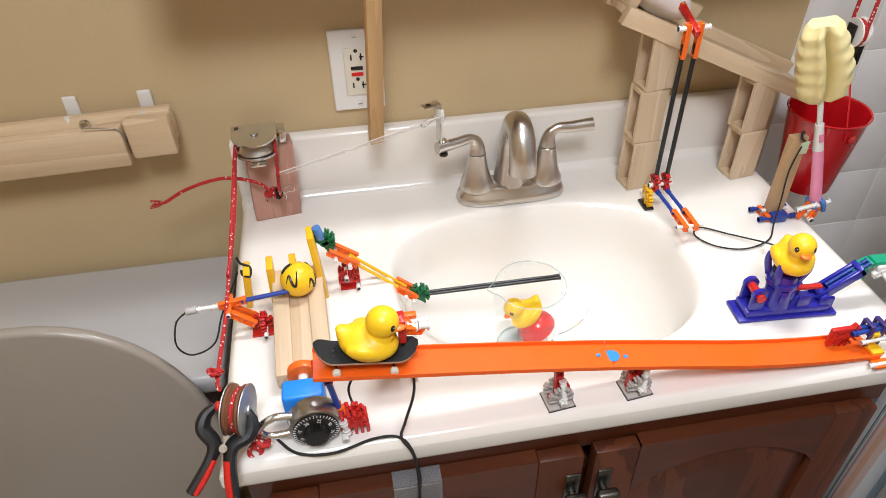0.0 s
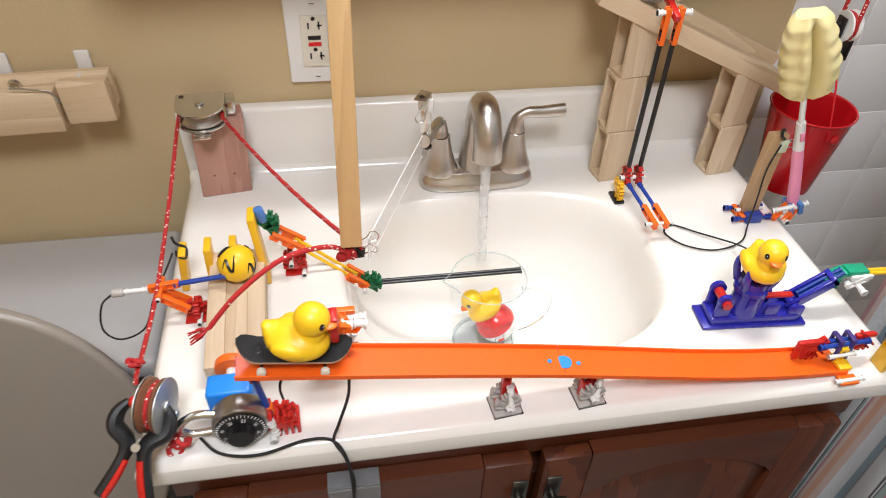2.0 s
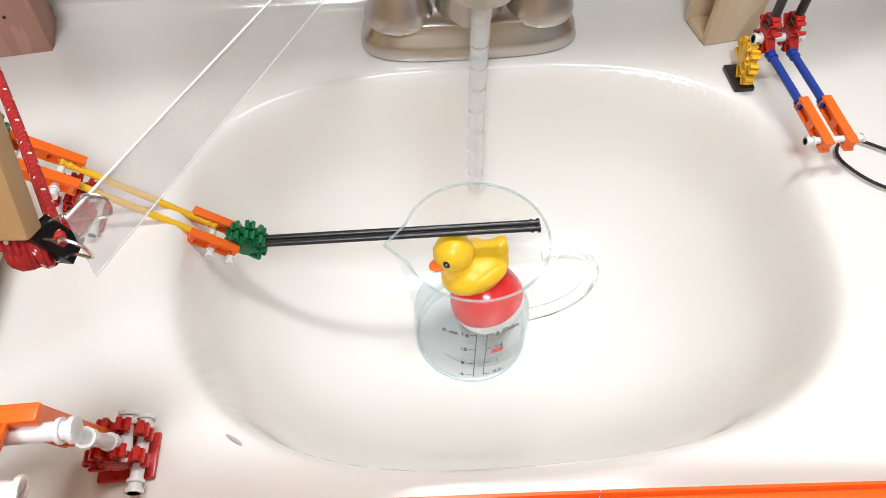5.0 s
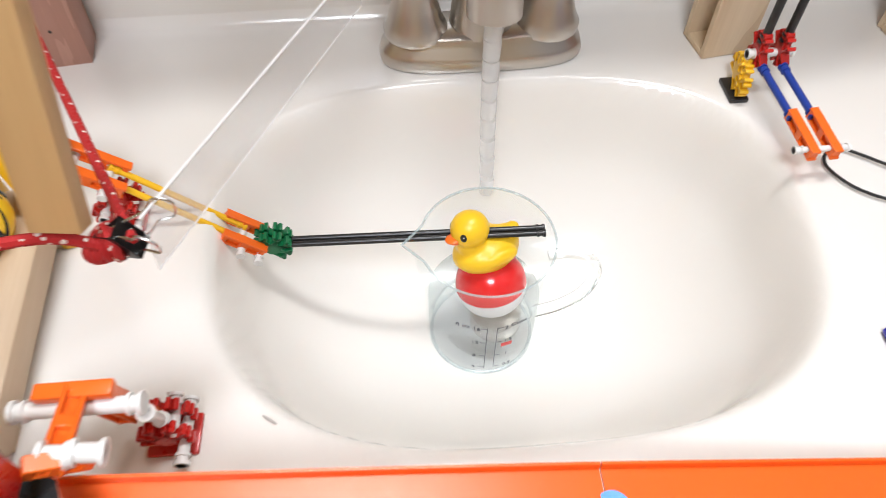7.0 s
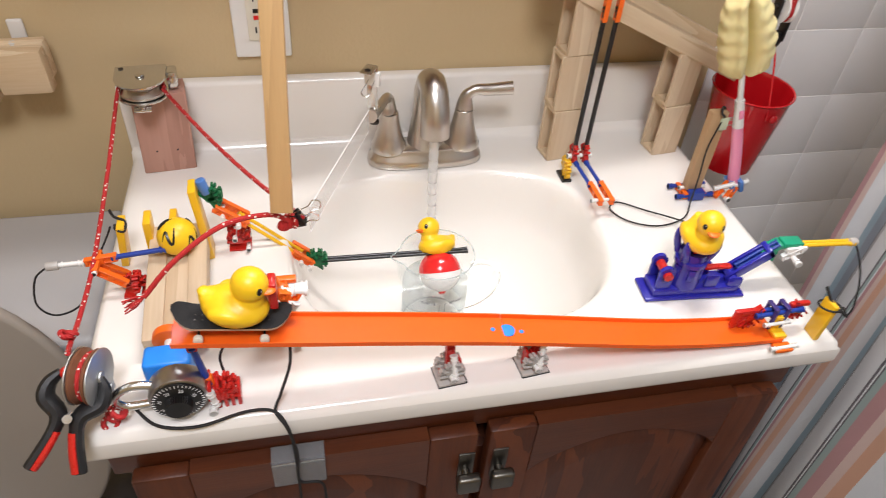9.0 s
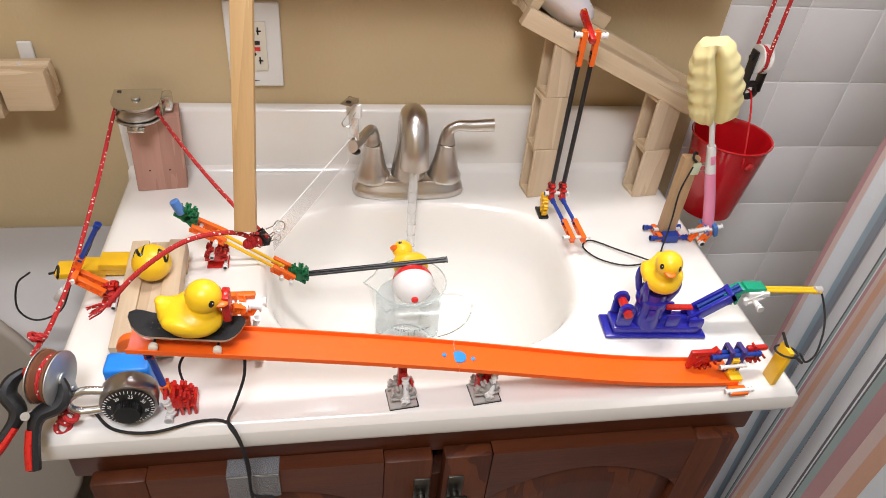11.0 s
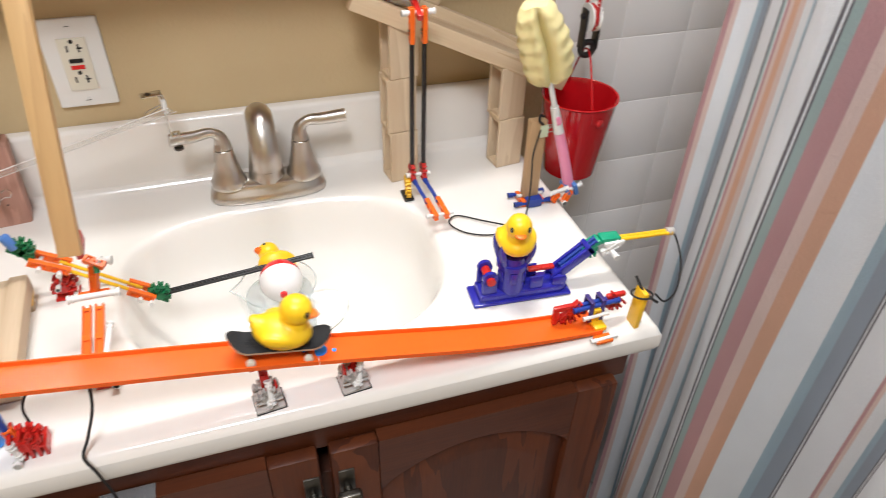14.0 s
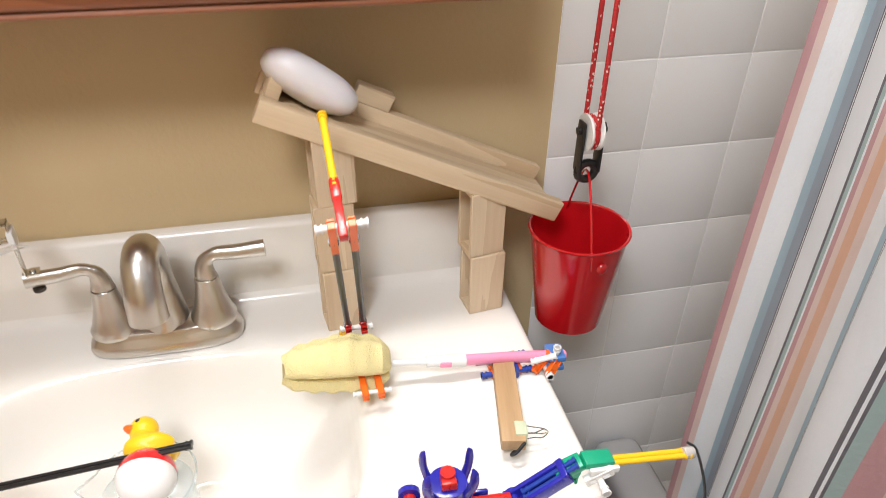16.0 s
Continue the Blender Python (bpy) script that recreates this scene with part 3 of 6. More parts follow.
def arched_door(name, x0, x1, knob_x):
    """A framed door with a raised panel whose top is an arch."""
    z0, z1, y = 0.09, T - 0.092, -0.447
    d = thing(name, "", "")
    d.parent = vanity
    w, st = x1 - x0, 0.055
    bm = bm_new()
    for a, b in ((x0, x0 + st), (x1 - st, x1)):
        box(bm, a, b, y - 0.019, y, z0, z1, 0.004)
    part("stile", bm, CABWOODV, d)
    bm = bm_new()
    t = bmesh.new()
    n = 24
    xs = np.linspace(x0 + st, x1 - st, n)
    zs = [z1 - 0.095 + 0.055 * math.sin(math.pi * (k / (n - 1))) ** 0.75 for k in range(n)]
    for yy in (y - 0.0175, y):
        for k in range(n):
            t.verts.new((xs[k], yy, z1)), t.verts.new((xs[k], yy, zs[k]))
    t.verts.ensure_lookup_table()
    o = 2 * n
    for k in range(n - 1):
        a = 2 * k
        t.faces.new([t.verts[i] for i in (a, a + 1, a + 3, a + 2)])
        t.faces.new([t.verts[i] for i in (o + a, o + a + 2, o + a + 3, o + a + 1)])
        t.faces.new([t.verts[i] for i in (a + 1, o + a + 1, o + a + 3, a + 3)])
        t.faces.new([t.verts[i] for i in (a, a + 2, o + a + 2, o + a)])
    bmesh.ops.recalc_face_normals(t, faces=t.faces)
    merge(bm, t)
    box(bm, x0 + st, x1 - st, y - 0.0175, y, z0, z0 + st, 0.003)
    part("rail", bm, CABWOOD, d)
    bm = bm_new()
    t = bmesh.new()
    rings = []
    for inset, yy in ((-0.004, y - 0.004), (0.004, y - 0.009), (0.030, y - 0.015), (0.034, y - 0.0155)):
        ring = [t.verts.new((x0 + st + inset, yy, z0 + st + inset)), t.verts.new((x1 - st - inset, yy, z0 + st + inset))]
        xs2 = np.linspace(x1 - st - inset, x0 + st + inset, n)
        for k in range(n):
            ring.append(t.verts.new((xs2[k], yy, z1 - 0.095 + 0.055 * math.sin(math.pi * (k / (n - 1))) ** 0.75 - inset)))
        rings.append(ring)
    for a, b in zip(rings, rings[1:]):
        for k in range(len(a)):
            t.faces.new((a[k], a[(k + 1) % len(a)], b[(k + 1) % len(b)], b[k]))
    t.faces.new(rings[-1])
    bmesh.ops.recalc_face_normals(t, faces=t.faces)
    merge(bm, t)
    part("panel", bm, CABWOODV, d, "raised arched panel")
    bm = bm_new()
    zk = 0.645
    box(bm, knob_x - 0.009, knob_x + 0.009, y - 0.0215, y - 0.0185, zk - 0.024, zk + 0.030, 0.001)
    cyl(bm, (knob_x, y - 0.019, zk - 0.004), (knob_x, y - 0.032, zk - 0.004), 0.0055, seg=12)
    box(bm, knob_x - 0.0135, knob_x + 0.0135, y - 0.043, y - 0.031, zk - 0.018, zk + 0.010, 0.004, seg=3)
    part("knob", bm, PEWTER, d, "square pewter knob")
    return d


arched_door("door", -0.360, -0.006, -0.0175)
arched_door("door", 0.006, 0.360, 0.0215)
hanger = thing("over_door_hook", "clear plastic strap hook hung over the door", "hook")
bm = bm_new()
box(bm, -0.2255, -0.1715, -0.4695, -0.4675, 0.668, T - 0.0920, 0.0008)
box(bm, -0.2255, -0.1715, -0.4695, -0.4475, T - 0.0918, T - 0.0900, 0.0006)
part("strap", bm, HOOKSTRAP, hanger)
part("strap_edge", box(bm_new(), -0.2250, -0.1720, -0.4702, -0.4692, T - 0.0925, T - 0.0895, 0.0003), CHROME, hanger, "bright folded edge")

# worktop with the moulded basin, one sheet
BX, BY, BA, BB, BDEPTH = 0.0, -0.256, 0.197, 0.146, 0.152


def basin_depth(x, y):
    u, v = abs(x - BX) / (BA + 0.09 * (y - BY)), abs(y - BY) / BB
    r = (u ** 2.8 + v ** 2.8) ** (1 / 2.8)
    if r >= 1.0:
        return 0.0
    s = 1 - r
    rim = min(1.0, s / 0.12)
    rim = rim * rim * (3 - 2 * rim)
    wall_part = 1 - max(0.0, (r - 0.0) / 1.0) ** 4.2
    return -BDEPTH * (0.10 * rim + 0.90 * rim * wall_part)


top = thing("worktop", "white cultured marble vanity top with moulded basin", "worktop")
bm = bm_new()
t = bmesh.new()
X0, X1, Y0, Y1 = -0.392, 0.392, -0.475, -0.022
nx, ny = 170, 110
grid = [[t.verts.new((X0 + (X1 - X0) * i / nx, Y0 + (Y1 - Y0) * j / ny, 0)) for i in range(nx + 1)] for j in range(ny + 1)]
for row in grid:
    for v in row:
        e = min(v.co.x - X0, X1 - v.co.x, v.co.y - Y0)
        edge = 0.0
        if e < 0.010:
            edge = -(0.010 - math.sqrt(max(0, 0.010 ** 2 - (0.010 - e) ** 2)))
        cove = 0.0
        if v.co.y > Y1 - 0.012:
            q = 0.012 - (Y1 - v.co.y)
            cove = 0.012 - math.sqrt(max(0, 0.012 ** 2 - q * q))
        v.co.z = T + basin_depth(v.co.x, v.co.y) + edge + cove
for j in range(ny):
    for i in range(nx):
        t.faces.new((grid[j][i], grid[j][i + 1], grid[j + 1][i + 1], grid[j + 1][i]))
merge(bm, t)
slab = part("slab", bm, MARBLE, top)
bm = bm_new()
t = bmesh.new()
prof = [(0.0, -0.010), (0.0005, -0.013), (0.0005, -0.028), (-0.003, -0.036), (-0.010, -0.0395), (-0.05, -0.040)]
path = [(X0, -0.022, 1, 0), (X0, Y0, 1, 1), (X1, Y0, -1, 1), (X1, -0.022, -1, 0)]
cols = []
for px, py, sx, sy in path:
    cols.append([t.verts.new((px - sx * d, py - sy * d, T + z)) for d, z in prof])
for a, b in zip(cols, cols[1:]):
    for k in range(len(prof) - 1):
        t.faces.new((a[k], b[k], b[k + 1], a[k + 1]))
bmesh.ops.recalc_face_normals(t, faces=t.faces)
merge(bm, t)
part("front_lip", bm, MARBLE, top)
bm = bm_new()
box(bm, X0, X1, -0.0225, -0.001, T - 0.03, T + 0.100, 0.006, seg=4)
part("backsplash", bm, MARBLE, top)
bm = bm_new()
cyl(bm, (0, -0.235, T - BDEPTH - 0.001), (0, -0.235, T - BDEPTH + 0.003), 0.021, seg=28, bev=0.001)
cyl(bm, (0, -0.235, T - BDEPTH + 0.0025), (0, -0.235, T - BDEPTH + 0.0045), 0.014, seg=28)
part("drain", bm, NICKEL, top, "brushed metal drain stopper")

# ---- faucet ----
FY = -0.075
faucet = thing("faucet", "brushed nickel two-handle centerset faucet", "faucet", pose(0, FY, T))
bm = bm_new()
t = bmesh.new()
rings = []
for grow, z in ((0.0, 0.0), (0.001, 0.004), (-0.001, 0.012), (-0.006, 0.017), (-0.008, 0.0235), (-0.011, 0.0255)):
    ring = []
    for k in range(56):
        a = 2 * math.pi * k / 56
        ring.append(t.verts.new(((0.079 + grow) * math.copysign(abs(math.cos(a)) ** 0.55, math.cos(a)), (0.0275 + grow) * math.copysign(abs(math.sin(a)) ** 0.75, math.sin(a)), z + 0.001)))
    rings.append(ring)
for a, b in zip(rings, rings[1:]):
    for k in range(56):
        t.faces.new((a[k], a[(k + 1) % 56], b[(k + 1) % 56], b[k]))
t.faces.new(rings[-1])
bmesh.ops.recalc_face_normals(t, faces=t.faces)
merge(bm, t)
part("base", bm, NICKEL, faucet)
bm = bm_new()
tube(bm, smooth_path([(0, 0.004, 0.022), (0, 0.006, 0.06), (0, 0.004, 0.098), (0, -0.012, 0.124), (0, -0.036, 0.124), (0, -0.052, 0.100), (0, -0.056, 0.072)], 10), [0.0255 - 0.008 * min(1, k / 14) + 0.0015 * max(0, (k - 40) / 20) for k in range(61)], 28)
part("spout", bm, NICKEL, faucet)
bm = bm_new()
cyl(bm, (0, -0.056, 0.073), (0, -0.0562, 0.069), 0.012, seg=24)
part("aerator", bm, PEWTER, faucet)
for s in (-1, 1):
    bm = bm_new()
    lathe(bm, [(0.024, 0.022), (0.0245, 0.027), (0.021, 0.034), (0.016, 0.052), (0.0128, 0.070), (0.0122, 0.0765), (0.0, 0.077)], (s * 0.051, 0.0, 0.0), 32)
    part("handle_post", bm, NICKEL, faucet)


def lever(s):
    bm = bm_new()
    tube(bm, smooth_path([(0, 0, -0.002), (0, 0, 0.008), (s * 0.003, 0, 0.018), (s * 0.014, 0, 0.0245), (s * 0.034, 0, 0.024), (s * 0.064, 0, 0.0255)], 9), [0.0122 - 0.0052 * min(1, k / 22) + 0.0022 * max(0, (k - 24) / 21) for k in range(46)], 20, 0.78)
    return part("lever", bm, NICKEL, faucet, "", pose(s * 0.051, 0, 0.079))


lever(1)
lever_left = lever(-1)
LEVER_AT = Vector((-0.051, FY, T + 0.079))
bracket = thing("corner_bracket", "zinc corner bracket clipped upright on the faucet lever", "bracket", Matrix.Translation(LEVER_AT))
bm = bm_new()
box(bm, -0.061, -0.0595, -0.007, 0.007, 0.034, 0.092, 0.0005)
box(bm, -0.083, -0.0595, -0.007, 0.007, 0.0905, 0.092, 0.0005)
cyl(bm, (-0.075, 0, 0.0900), (-0.075, 0, 0.0924), 0.0034, seg=14, mi=1)
box(bm, -0.0605, -0.048, -0.0065, 0.0065, 0.0325, 0.0342, 0.0005)
cyl(bm, (-0.054, 0, 0.0335), (-0.054, 0, 0.0365), 0.003, seg=12)
cyl(bm, (-0.054, 0, 0.0110), (-0.054, 0, 0.0150), 0.006, seg=16, bev=0.001, mi=1)
part("angle_plate", bm, [CHROME, DARKSTEEL], bracket)
bm = bm_new()
for s in (-1, 1):
    tube(bm, smooth_path([(-0.062, s * 0.004, 0.074), (-0.072, s * 0.004, 0.071), (-0.082, s * 0.0055, 0.066), (-0.086, 0, 0.064), (-0.082, -s * 0.0055, 0.066)]), 0.0006, 6)
part("wire_handle", bm, CHROME, bracket, "bent steel wire handle")
bm = bm_new()
box(bm, -0.0625, -0.0570, -0.0095, 0.0095, 0.066, 0.084, 0.001)
part("clip_body", bm, PLATE, bracket, "white clip body")

chip = thing("dark_hair", "thin grey speck lying on the white counter", "speck", pose(-0.1465, -0.3745, T + 0.0011, 0, 0, -36))
part("speck_body", ball(bm_new(), (0, 0, 0), (0.0052, 0.0008, 0.0006), 10), K_GRY, chip)

# ---- measuring mug with float ----
MX, MY, MZ = -0.013, -0.243, T - BDEPTH + 0.0015
mug = thing("measuring_mug", "clear glass measuring mug with printed scales", "measuring mug", pose(MX, MY, MZ))
bm = bm_new()
lathe(bm, [(0.0, 0.0), (0.038, 0.0), (0.0425, 0.003), (0.0440, 0.009), (0.0443, 0.06), (0.0450, 0.110), (0.0475, 0.1205), (0.0475, 0.122), (0.0465, 0.1215), (0.0434, 0.110), (0.0427, 0.06), (0.0425, 0.009), (0.0395, 0.005), (0.0, 0.004)], seg=64)
for v in bm.verts:
    a = math.atan2(v.co.y, v.co.x)
    dev = abs(((a - math.pi + math.pi) % (2 * math.pi)) - math.pi)
    if v.co.z > 0.095 and dev < 0.35:
        v.co.x -= 0.012 * (v.co.z - 0.095) / 0.026 * (1 - dev / 0.35) ** 1.3
jar = part("vessel", bm, THINGLASS, mug)
jar.visible_shadow = False
lip = []
for k in range(73):
    a = 2 * math.pi * k / 72
    dev = abs((a % (2 * math.pi)) - math.pi)
    lip.append((0.0470 * math.cos(a) - 0.012 * max(0.0, 1 - dev / 0.35) ** 1.3, 0.0470 * math.sin(a), 0.1222))
part("rim", tube(bm_new(), lip, 0.0009, 8), AQUA, mug, "aqua-tinted glass rim").visible_shadow = False
part("base", torus(bm_new(), (0, 0, 0.003), (0, 0, 1), 0.0405, 0.0014, 40), AQUA, mug, "thick glass base edge").visible_shadow = False
bm = bm_new()
tube(bm, smooth_path([(0.0450, 0.000, 0.098), (0.060, 0.000, 0.099), (0.078, 0.000, 0.090), (0.084, 0.000, 0.070), (0.078, 0.000, 0.046), (0.062, 0.000, 0.030), (0.0428, 0.000, 0.022)]), 0.0048, 14, 0.75)
part("handle", bm, GLASS, mug).visible_shadow = False


def letters(text, size, m, material, parent, name="lettering", thick=0.0002):
    cu = bpy.data.curves.new(name, "FONT")
    cu.body, cu.size, cu.extrude, cu.align_x, cu.align_y = text, size, thick, "CENTER", "CENTER"
    tmp_ob = bpy.data.objects.new(name, cu)
    me = bpy.data.meshes.new_from_object(tmp_ob)
    bpy.data.objects.remove(tmp_ob)
    me.materials.append(material)
    ob = new(name, me)
    ob.parent, ob.matrix_basis = parent, m
    return ob


def on_mug(deg, z):
    """A pose on the mug's outer face; deg is measured from the side that faces the room."""
    a = radians(deg)
    r = 0.0442 + 0.007 * z + 0.0005
    return pose(r * math.sin(a), -r * math.cos(a), z, 90, 0, deg)


for txt, deg, z, size in (("fl oz 16", -22, 0.078, 0.0062), ("2 Cups", 22, 0.078, 0.0062), ("12", -15, 0.058, 0.0055), ("1.5", 16, 0.058, 0.0055), ("8", -15, 0.038, 0.0055), ("1", 16, 0.038, 0.0055), ("4", -15, 0.020, 0.0055), ("0.5", 18, 0.020, 0.0055)):
    letters(txt, size, on_mug(deg, z), MARK, mug)
for s in (-1, 1):
    bm = bm_new()
    for k in range(15):
        z = 0.0185 + 0.0040 * k
        box(bm, -0.00025, 0.00025, -0.0001, 0.0001, 0, 0.0042, 0, on_mug(s * 4.5, z) @ pose(0, 0, 0, -90, 0, 0))
    for z in (0.078, 0.058, 0.038, 0.020):
        box(bm, -0.002, 0.002, -0.0003, 0.0003, -0.0001, 0.0001, 0, on_mug(s * 7.5, z))
    part("scale_lines", bm, MARK, mug)
bm = bm_new()
box(bm, -0.0042, 0.0042, -0.0022, 0.0022, -0.0001, 0.0002, 0, on_mug(15, 0.0525))
part("tape_mark", bm, BOBRED, mug, "small red tape mark")

water = thing("water_fill", "clear water rising in the measuring mug", "water", pose(MX, MY, MZ + 0.006))
bm = bm_new()
lathe(bm, [(0.0, -0.100), (0.0424, -0.100), (0.0424, -0.04), (0.0424, -0.0005), (0.0420, 0.0), (0.0, -0.0006)], seg=48)
part("water_body", bm, WATER, water).visible_shadow = False

STREAM = []
for k in range(9):
    s = thing("water_stream", "clear stream of tap water", "water", pose(0, FY - 0.056, T + 0.09), "tap water")
    bm = bm_new()
    r0 = 0.0066 - 0.0001 * k
    tube(bm, [(0, 0, 0.0), (0.0003, 0.0002, -0.008), (-0.0002, 0, -0.0165)], [r0, r0 - 0.00005, r0 - 0.0001], 14, close=False)
    part("water_column", bm, STREAMM, s)
    STREAM.append(s)

floater = thing("bobber_with_duck", "red and white fishing bobber with a small yellow duck", "float", pose(MX, MY, 0.70))
bm = bm_new()
lathe(bm, [(0.0, -0.027), (0.004, -0.0268)] + [(0.0265 * math.cos(radians(a)), 0.0265 * math.sin(radians(a))) for a in range(-75, 9, 7)], seg=36)
part("lower_half", bm, WHITEP, floater, "glossy white lower half")
bm = bm_new()
lathe(bm, [(0.0268 * math.cos(radians(a)), 0.0268 * math.sin(radians(a))) for a in range(1, 90, 8)] + [(0.0, 0.0268)], seg=36)
part("upper_half", bm, BOBRED, floater, "glossy red upper half")
bm = bm_new()
cyl(bm, (0, 0, -0.030), (0, 0, -0.0255), 0.0045, seg=16, bev=0.001)
part("button", bm, BOBRED, floater, "red button")
fd = duck("duck", 0.051, "small yellow rubber duck glued on top", pose(0, 0.002, 0.0195, 0, 0, 205))
fd.parent = floater
for k in ("category", "group"):
    del fd[k]

# ---- pulley block and cord at the back ----
block = thing("pulley_block", "pinkish stained wooden block carrying a pulley", "wood block", pose(-0.340, -0.050, T, 0, 2.5, 9))
bm = bm_new()
box(bm, -0.032, 0.032, -0.019, 0.019, 0.0, 0.112, 0.0015)
part("block_body", bm, PINKW, block)
for x in (-0.013, 0.012):
    bm = bm_new()
    cyl(bm, (x, -0.0195, 0.032), (x, -0.018, 0.032), 0.0012, seg=10)
    part("nail_hole", bm, BLACK, block)
pulley = thing("rope_pulley", "zinc plated pulley lying on top of the block", "pulley", pose(-0.348, -0.066, T + 0.113, 0, 0, 4))


def rounded_plate(w, h, t0, t1, n=28):
    t = bmesh.new()
    pts = [(w, h * 0.9), (-w, h * 0.9)] + [(w * math.cos(a), -h * 0.1 + w * math.sin(a)) for a in np.linspace(math.pi, 2 * math.pi, n)]
    f = t.faces.new([t.verts.new((x, y, t0)) for x, y in pts])
    ext = bmesh.ops.extrude_face_region(t, geom=[f])
    bmesh.ops.translate(t, vec=(0, 0, t1 - t0), verts=[v for v in ext["geom"] if isinstance(v, bmesh.types.BMVert)])
    bmesh.ops.recalc_face_normals(t, faces=t.faces)
    return t


for z0, z1 in ((0.0, 0.0018), (0.021, 0.0228)):
    bm = merge(bm_new(), rounded_plate(0.029, 0.030, z0, z1))
    cyl(bm, (0, 0, z1), (0, 0, z1 + 0.003), 0.0055, seg=14, bev=0.001)
    cyl(bm, (-0.022, 0.020, z1), (-0.022, 0.020, z1 + 0.0008), 0.003, seg=12, mi=1)
    part("side_plate", bm, [CHROME, DARKSTEEL], pulley)
bm = bm_new()
lathe(bm, [(0.006, 0.003), (0.027, 0.003), (0.027, 0.006), (0.019, 0.0115), (0.027, 0.017), (0.027, 0.020), (0.006, 0.020)], (0, 0, 0), 32)
part("wheel", bm, NICKEL, pulley, "grooved steel wheel")
bm = bm_new()
box(bm, -0.010, 0.010, -0.040, -0.026, -0.004, -0.001, 0.001)
cyl(bm, (0, -0.035, -0.001), (0, -0.035, 0.002), 0.004, seg=12)
box(bm, 0.028, 0.040, 0.004, 0.026, 0.0, 0.022, 0.003)
part("eye_bracket", bm, CHROME, pulley)

PUL_L, PUL_R = Vector((-0.374, -0.075, T + 0.122)), Vector((-0.322, -0.080, T + 0.124))
CLAMP_TOP = Vector((-0.379, -0.430, T + 0.066))
cord = thing("pulley_rope", "red braided cord running down from the pulley", "cord")
bm = bm_new()
tube(bm, smooth_path([PUL_R + Vector((0, 0.006, 0)), (-0.330, -0.050, T + 0.124), (-0.350, -0.040, T + 0.124), (-0.369, -0.056, T + 0.123), PUL_L, (-0.380, -0.17, T + 0.082), (-0.386, -0.29, T + 0.045), (-0.390, -0.36, T + 0.036), (-0.386, -0.405, T + 0.050), CLAMP_TOP], 8), 0.0024, 8)
part("cord_run", bm, ROPE, cord)
bm = bm_new()
for k, o in enumerate(((0, 0, 0), (0.003, 0.003, 0.002), (-0.003, 0.001, 0.003))):
    torus(bm, Vector((-0.388, -0.398, T + 0.052)) + Vector(o), (0.3 * k, 1 - 0.4 * k, 0.6), 0.004, 0.0022, 14)
part("knot", bm, ROPE, cord)

DIAG = []
for k in range(12):
    seg = thing("red_cord_segment", "short run of red braided cord", "cord", pose(0, 0, 0), "cord run to the clip")
    bm = cyl(bm_new(), (0, 0, -0.0012), (0, 0, 0.0282), 0.0023, seg=8)
    part("cord_piece", bm, ROPE, seg)
    DIAG.append(seg)

CLIP_TURN = pose(0, 0, 0, 0, 58, -8)
cord_clip = binder_clip("binder_clip", "black binder clip with red cord tied to it", pose(-0.330, -0.085, 0.852) @ CLIP_TURN, K_BLK, 0.015)
bm = bm_new()
for k in range(3):
    torus(bm, (-0.001, 0.002 * k, -0.010 - 0.003 * k), (0.4, 0.6 - 0.5 * k, 0.6), 0.006, 0.0024, 14)
ball(bm, (0.000, 0.0, -0.020), (0.006, 0.005, 0.007), 12)
part("cord_knot", bm, ROPE, cord_clip, "red cord knot")
bm = bm_new()
BACK = CLIP_TURN.inverted()
tail = [BACK @ p for p in smooth_path([(-0.008, 0, -0.006), (-0.030, -0.006, 0.010), (-0.070, -0.020, 0.012), (-0.110, -0.040, -0.006), (-0.138, -0.056, -0.030)], 8)]
tube(bm, tail, 0.0024, 8)
rnd = random.Random(4)
for k in range(14):
    p = tail[-1]
    q = p + BACK @ Vector((-0.014 + rnd.uniform(-0.004, 0.004), rnd.uniform(-0.009, 0.003), rnd.uniform(-0.014, 0.002)))
    tube(bm, [p, (p + q) / 2 + Vector((rnd.uniform(-0.002, 0.002), 0, 0.001)), q], 0.0008, 5)
part("frayed_tail", bm, ROPE, cord_clip, "loose red cord end, frayed")

stick = thing("wooden_stick", "flat tan wooden stick swinging from above", "stick", pose(-0.190, -0.08, 0.914))
bm = box(bm_new(), -0.0098, 0.0098, -0.0045, 0.0045, 0, 0.56, 0.0008)
part("stick_body", bm, STICKW, stick)

tape = thing("clear_tape_strip", "clear plastic tape strip tied from clip to bracket", "tape", pose(-0.2, -0.1, 0.88))
bm = box(bm_new(), 0.0, 0.228, -0.0002, 0.0002, -0.014, 0.014)
part("strip", bm, FILM, tape)
bm = cyl(bm_new(), (0, 0, 0.014), (0.228, 0, 0.014), 0.0006, seg=6)
cyl(bm, (0, 0, -0.014), (0.228, 0, -0.014), 0.0004, seg=6)
part("strip_edge", bm, WHITEP, tape, "folded whitish strip edge")

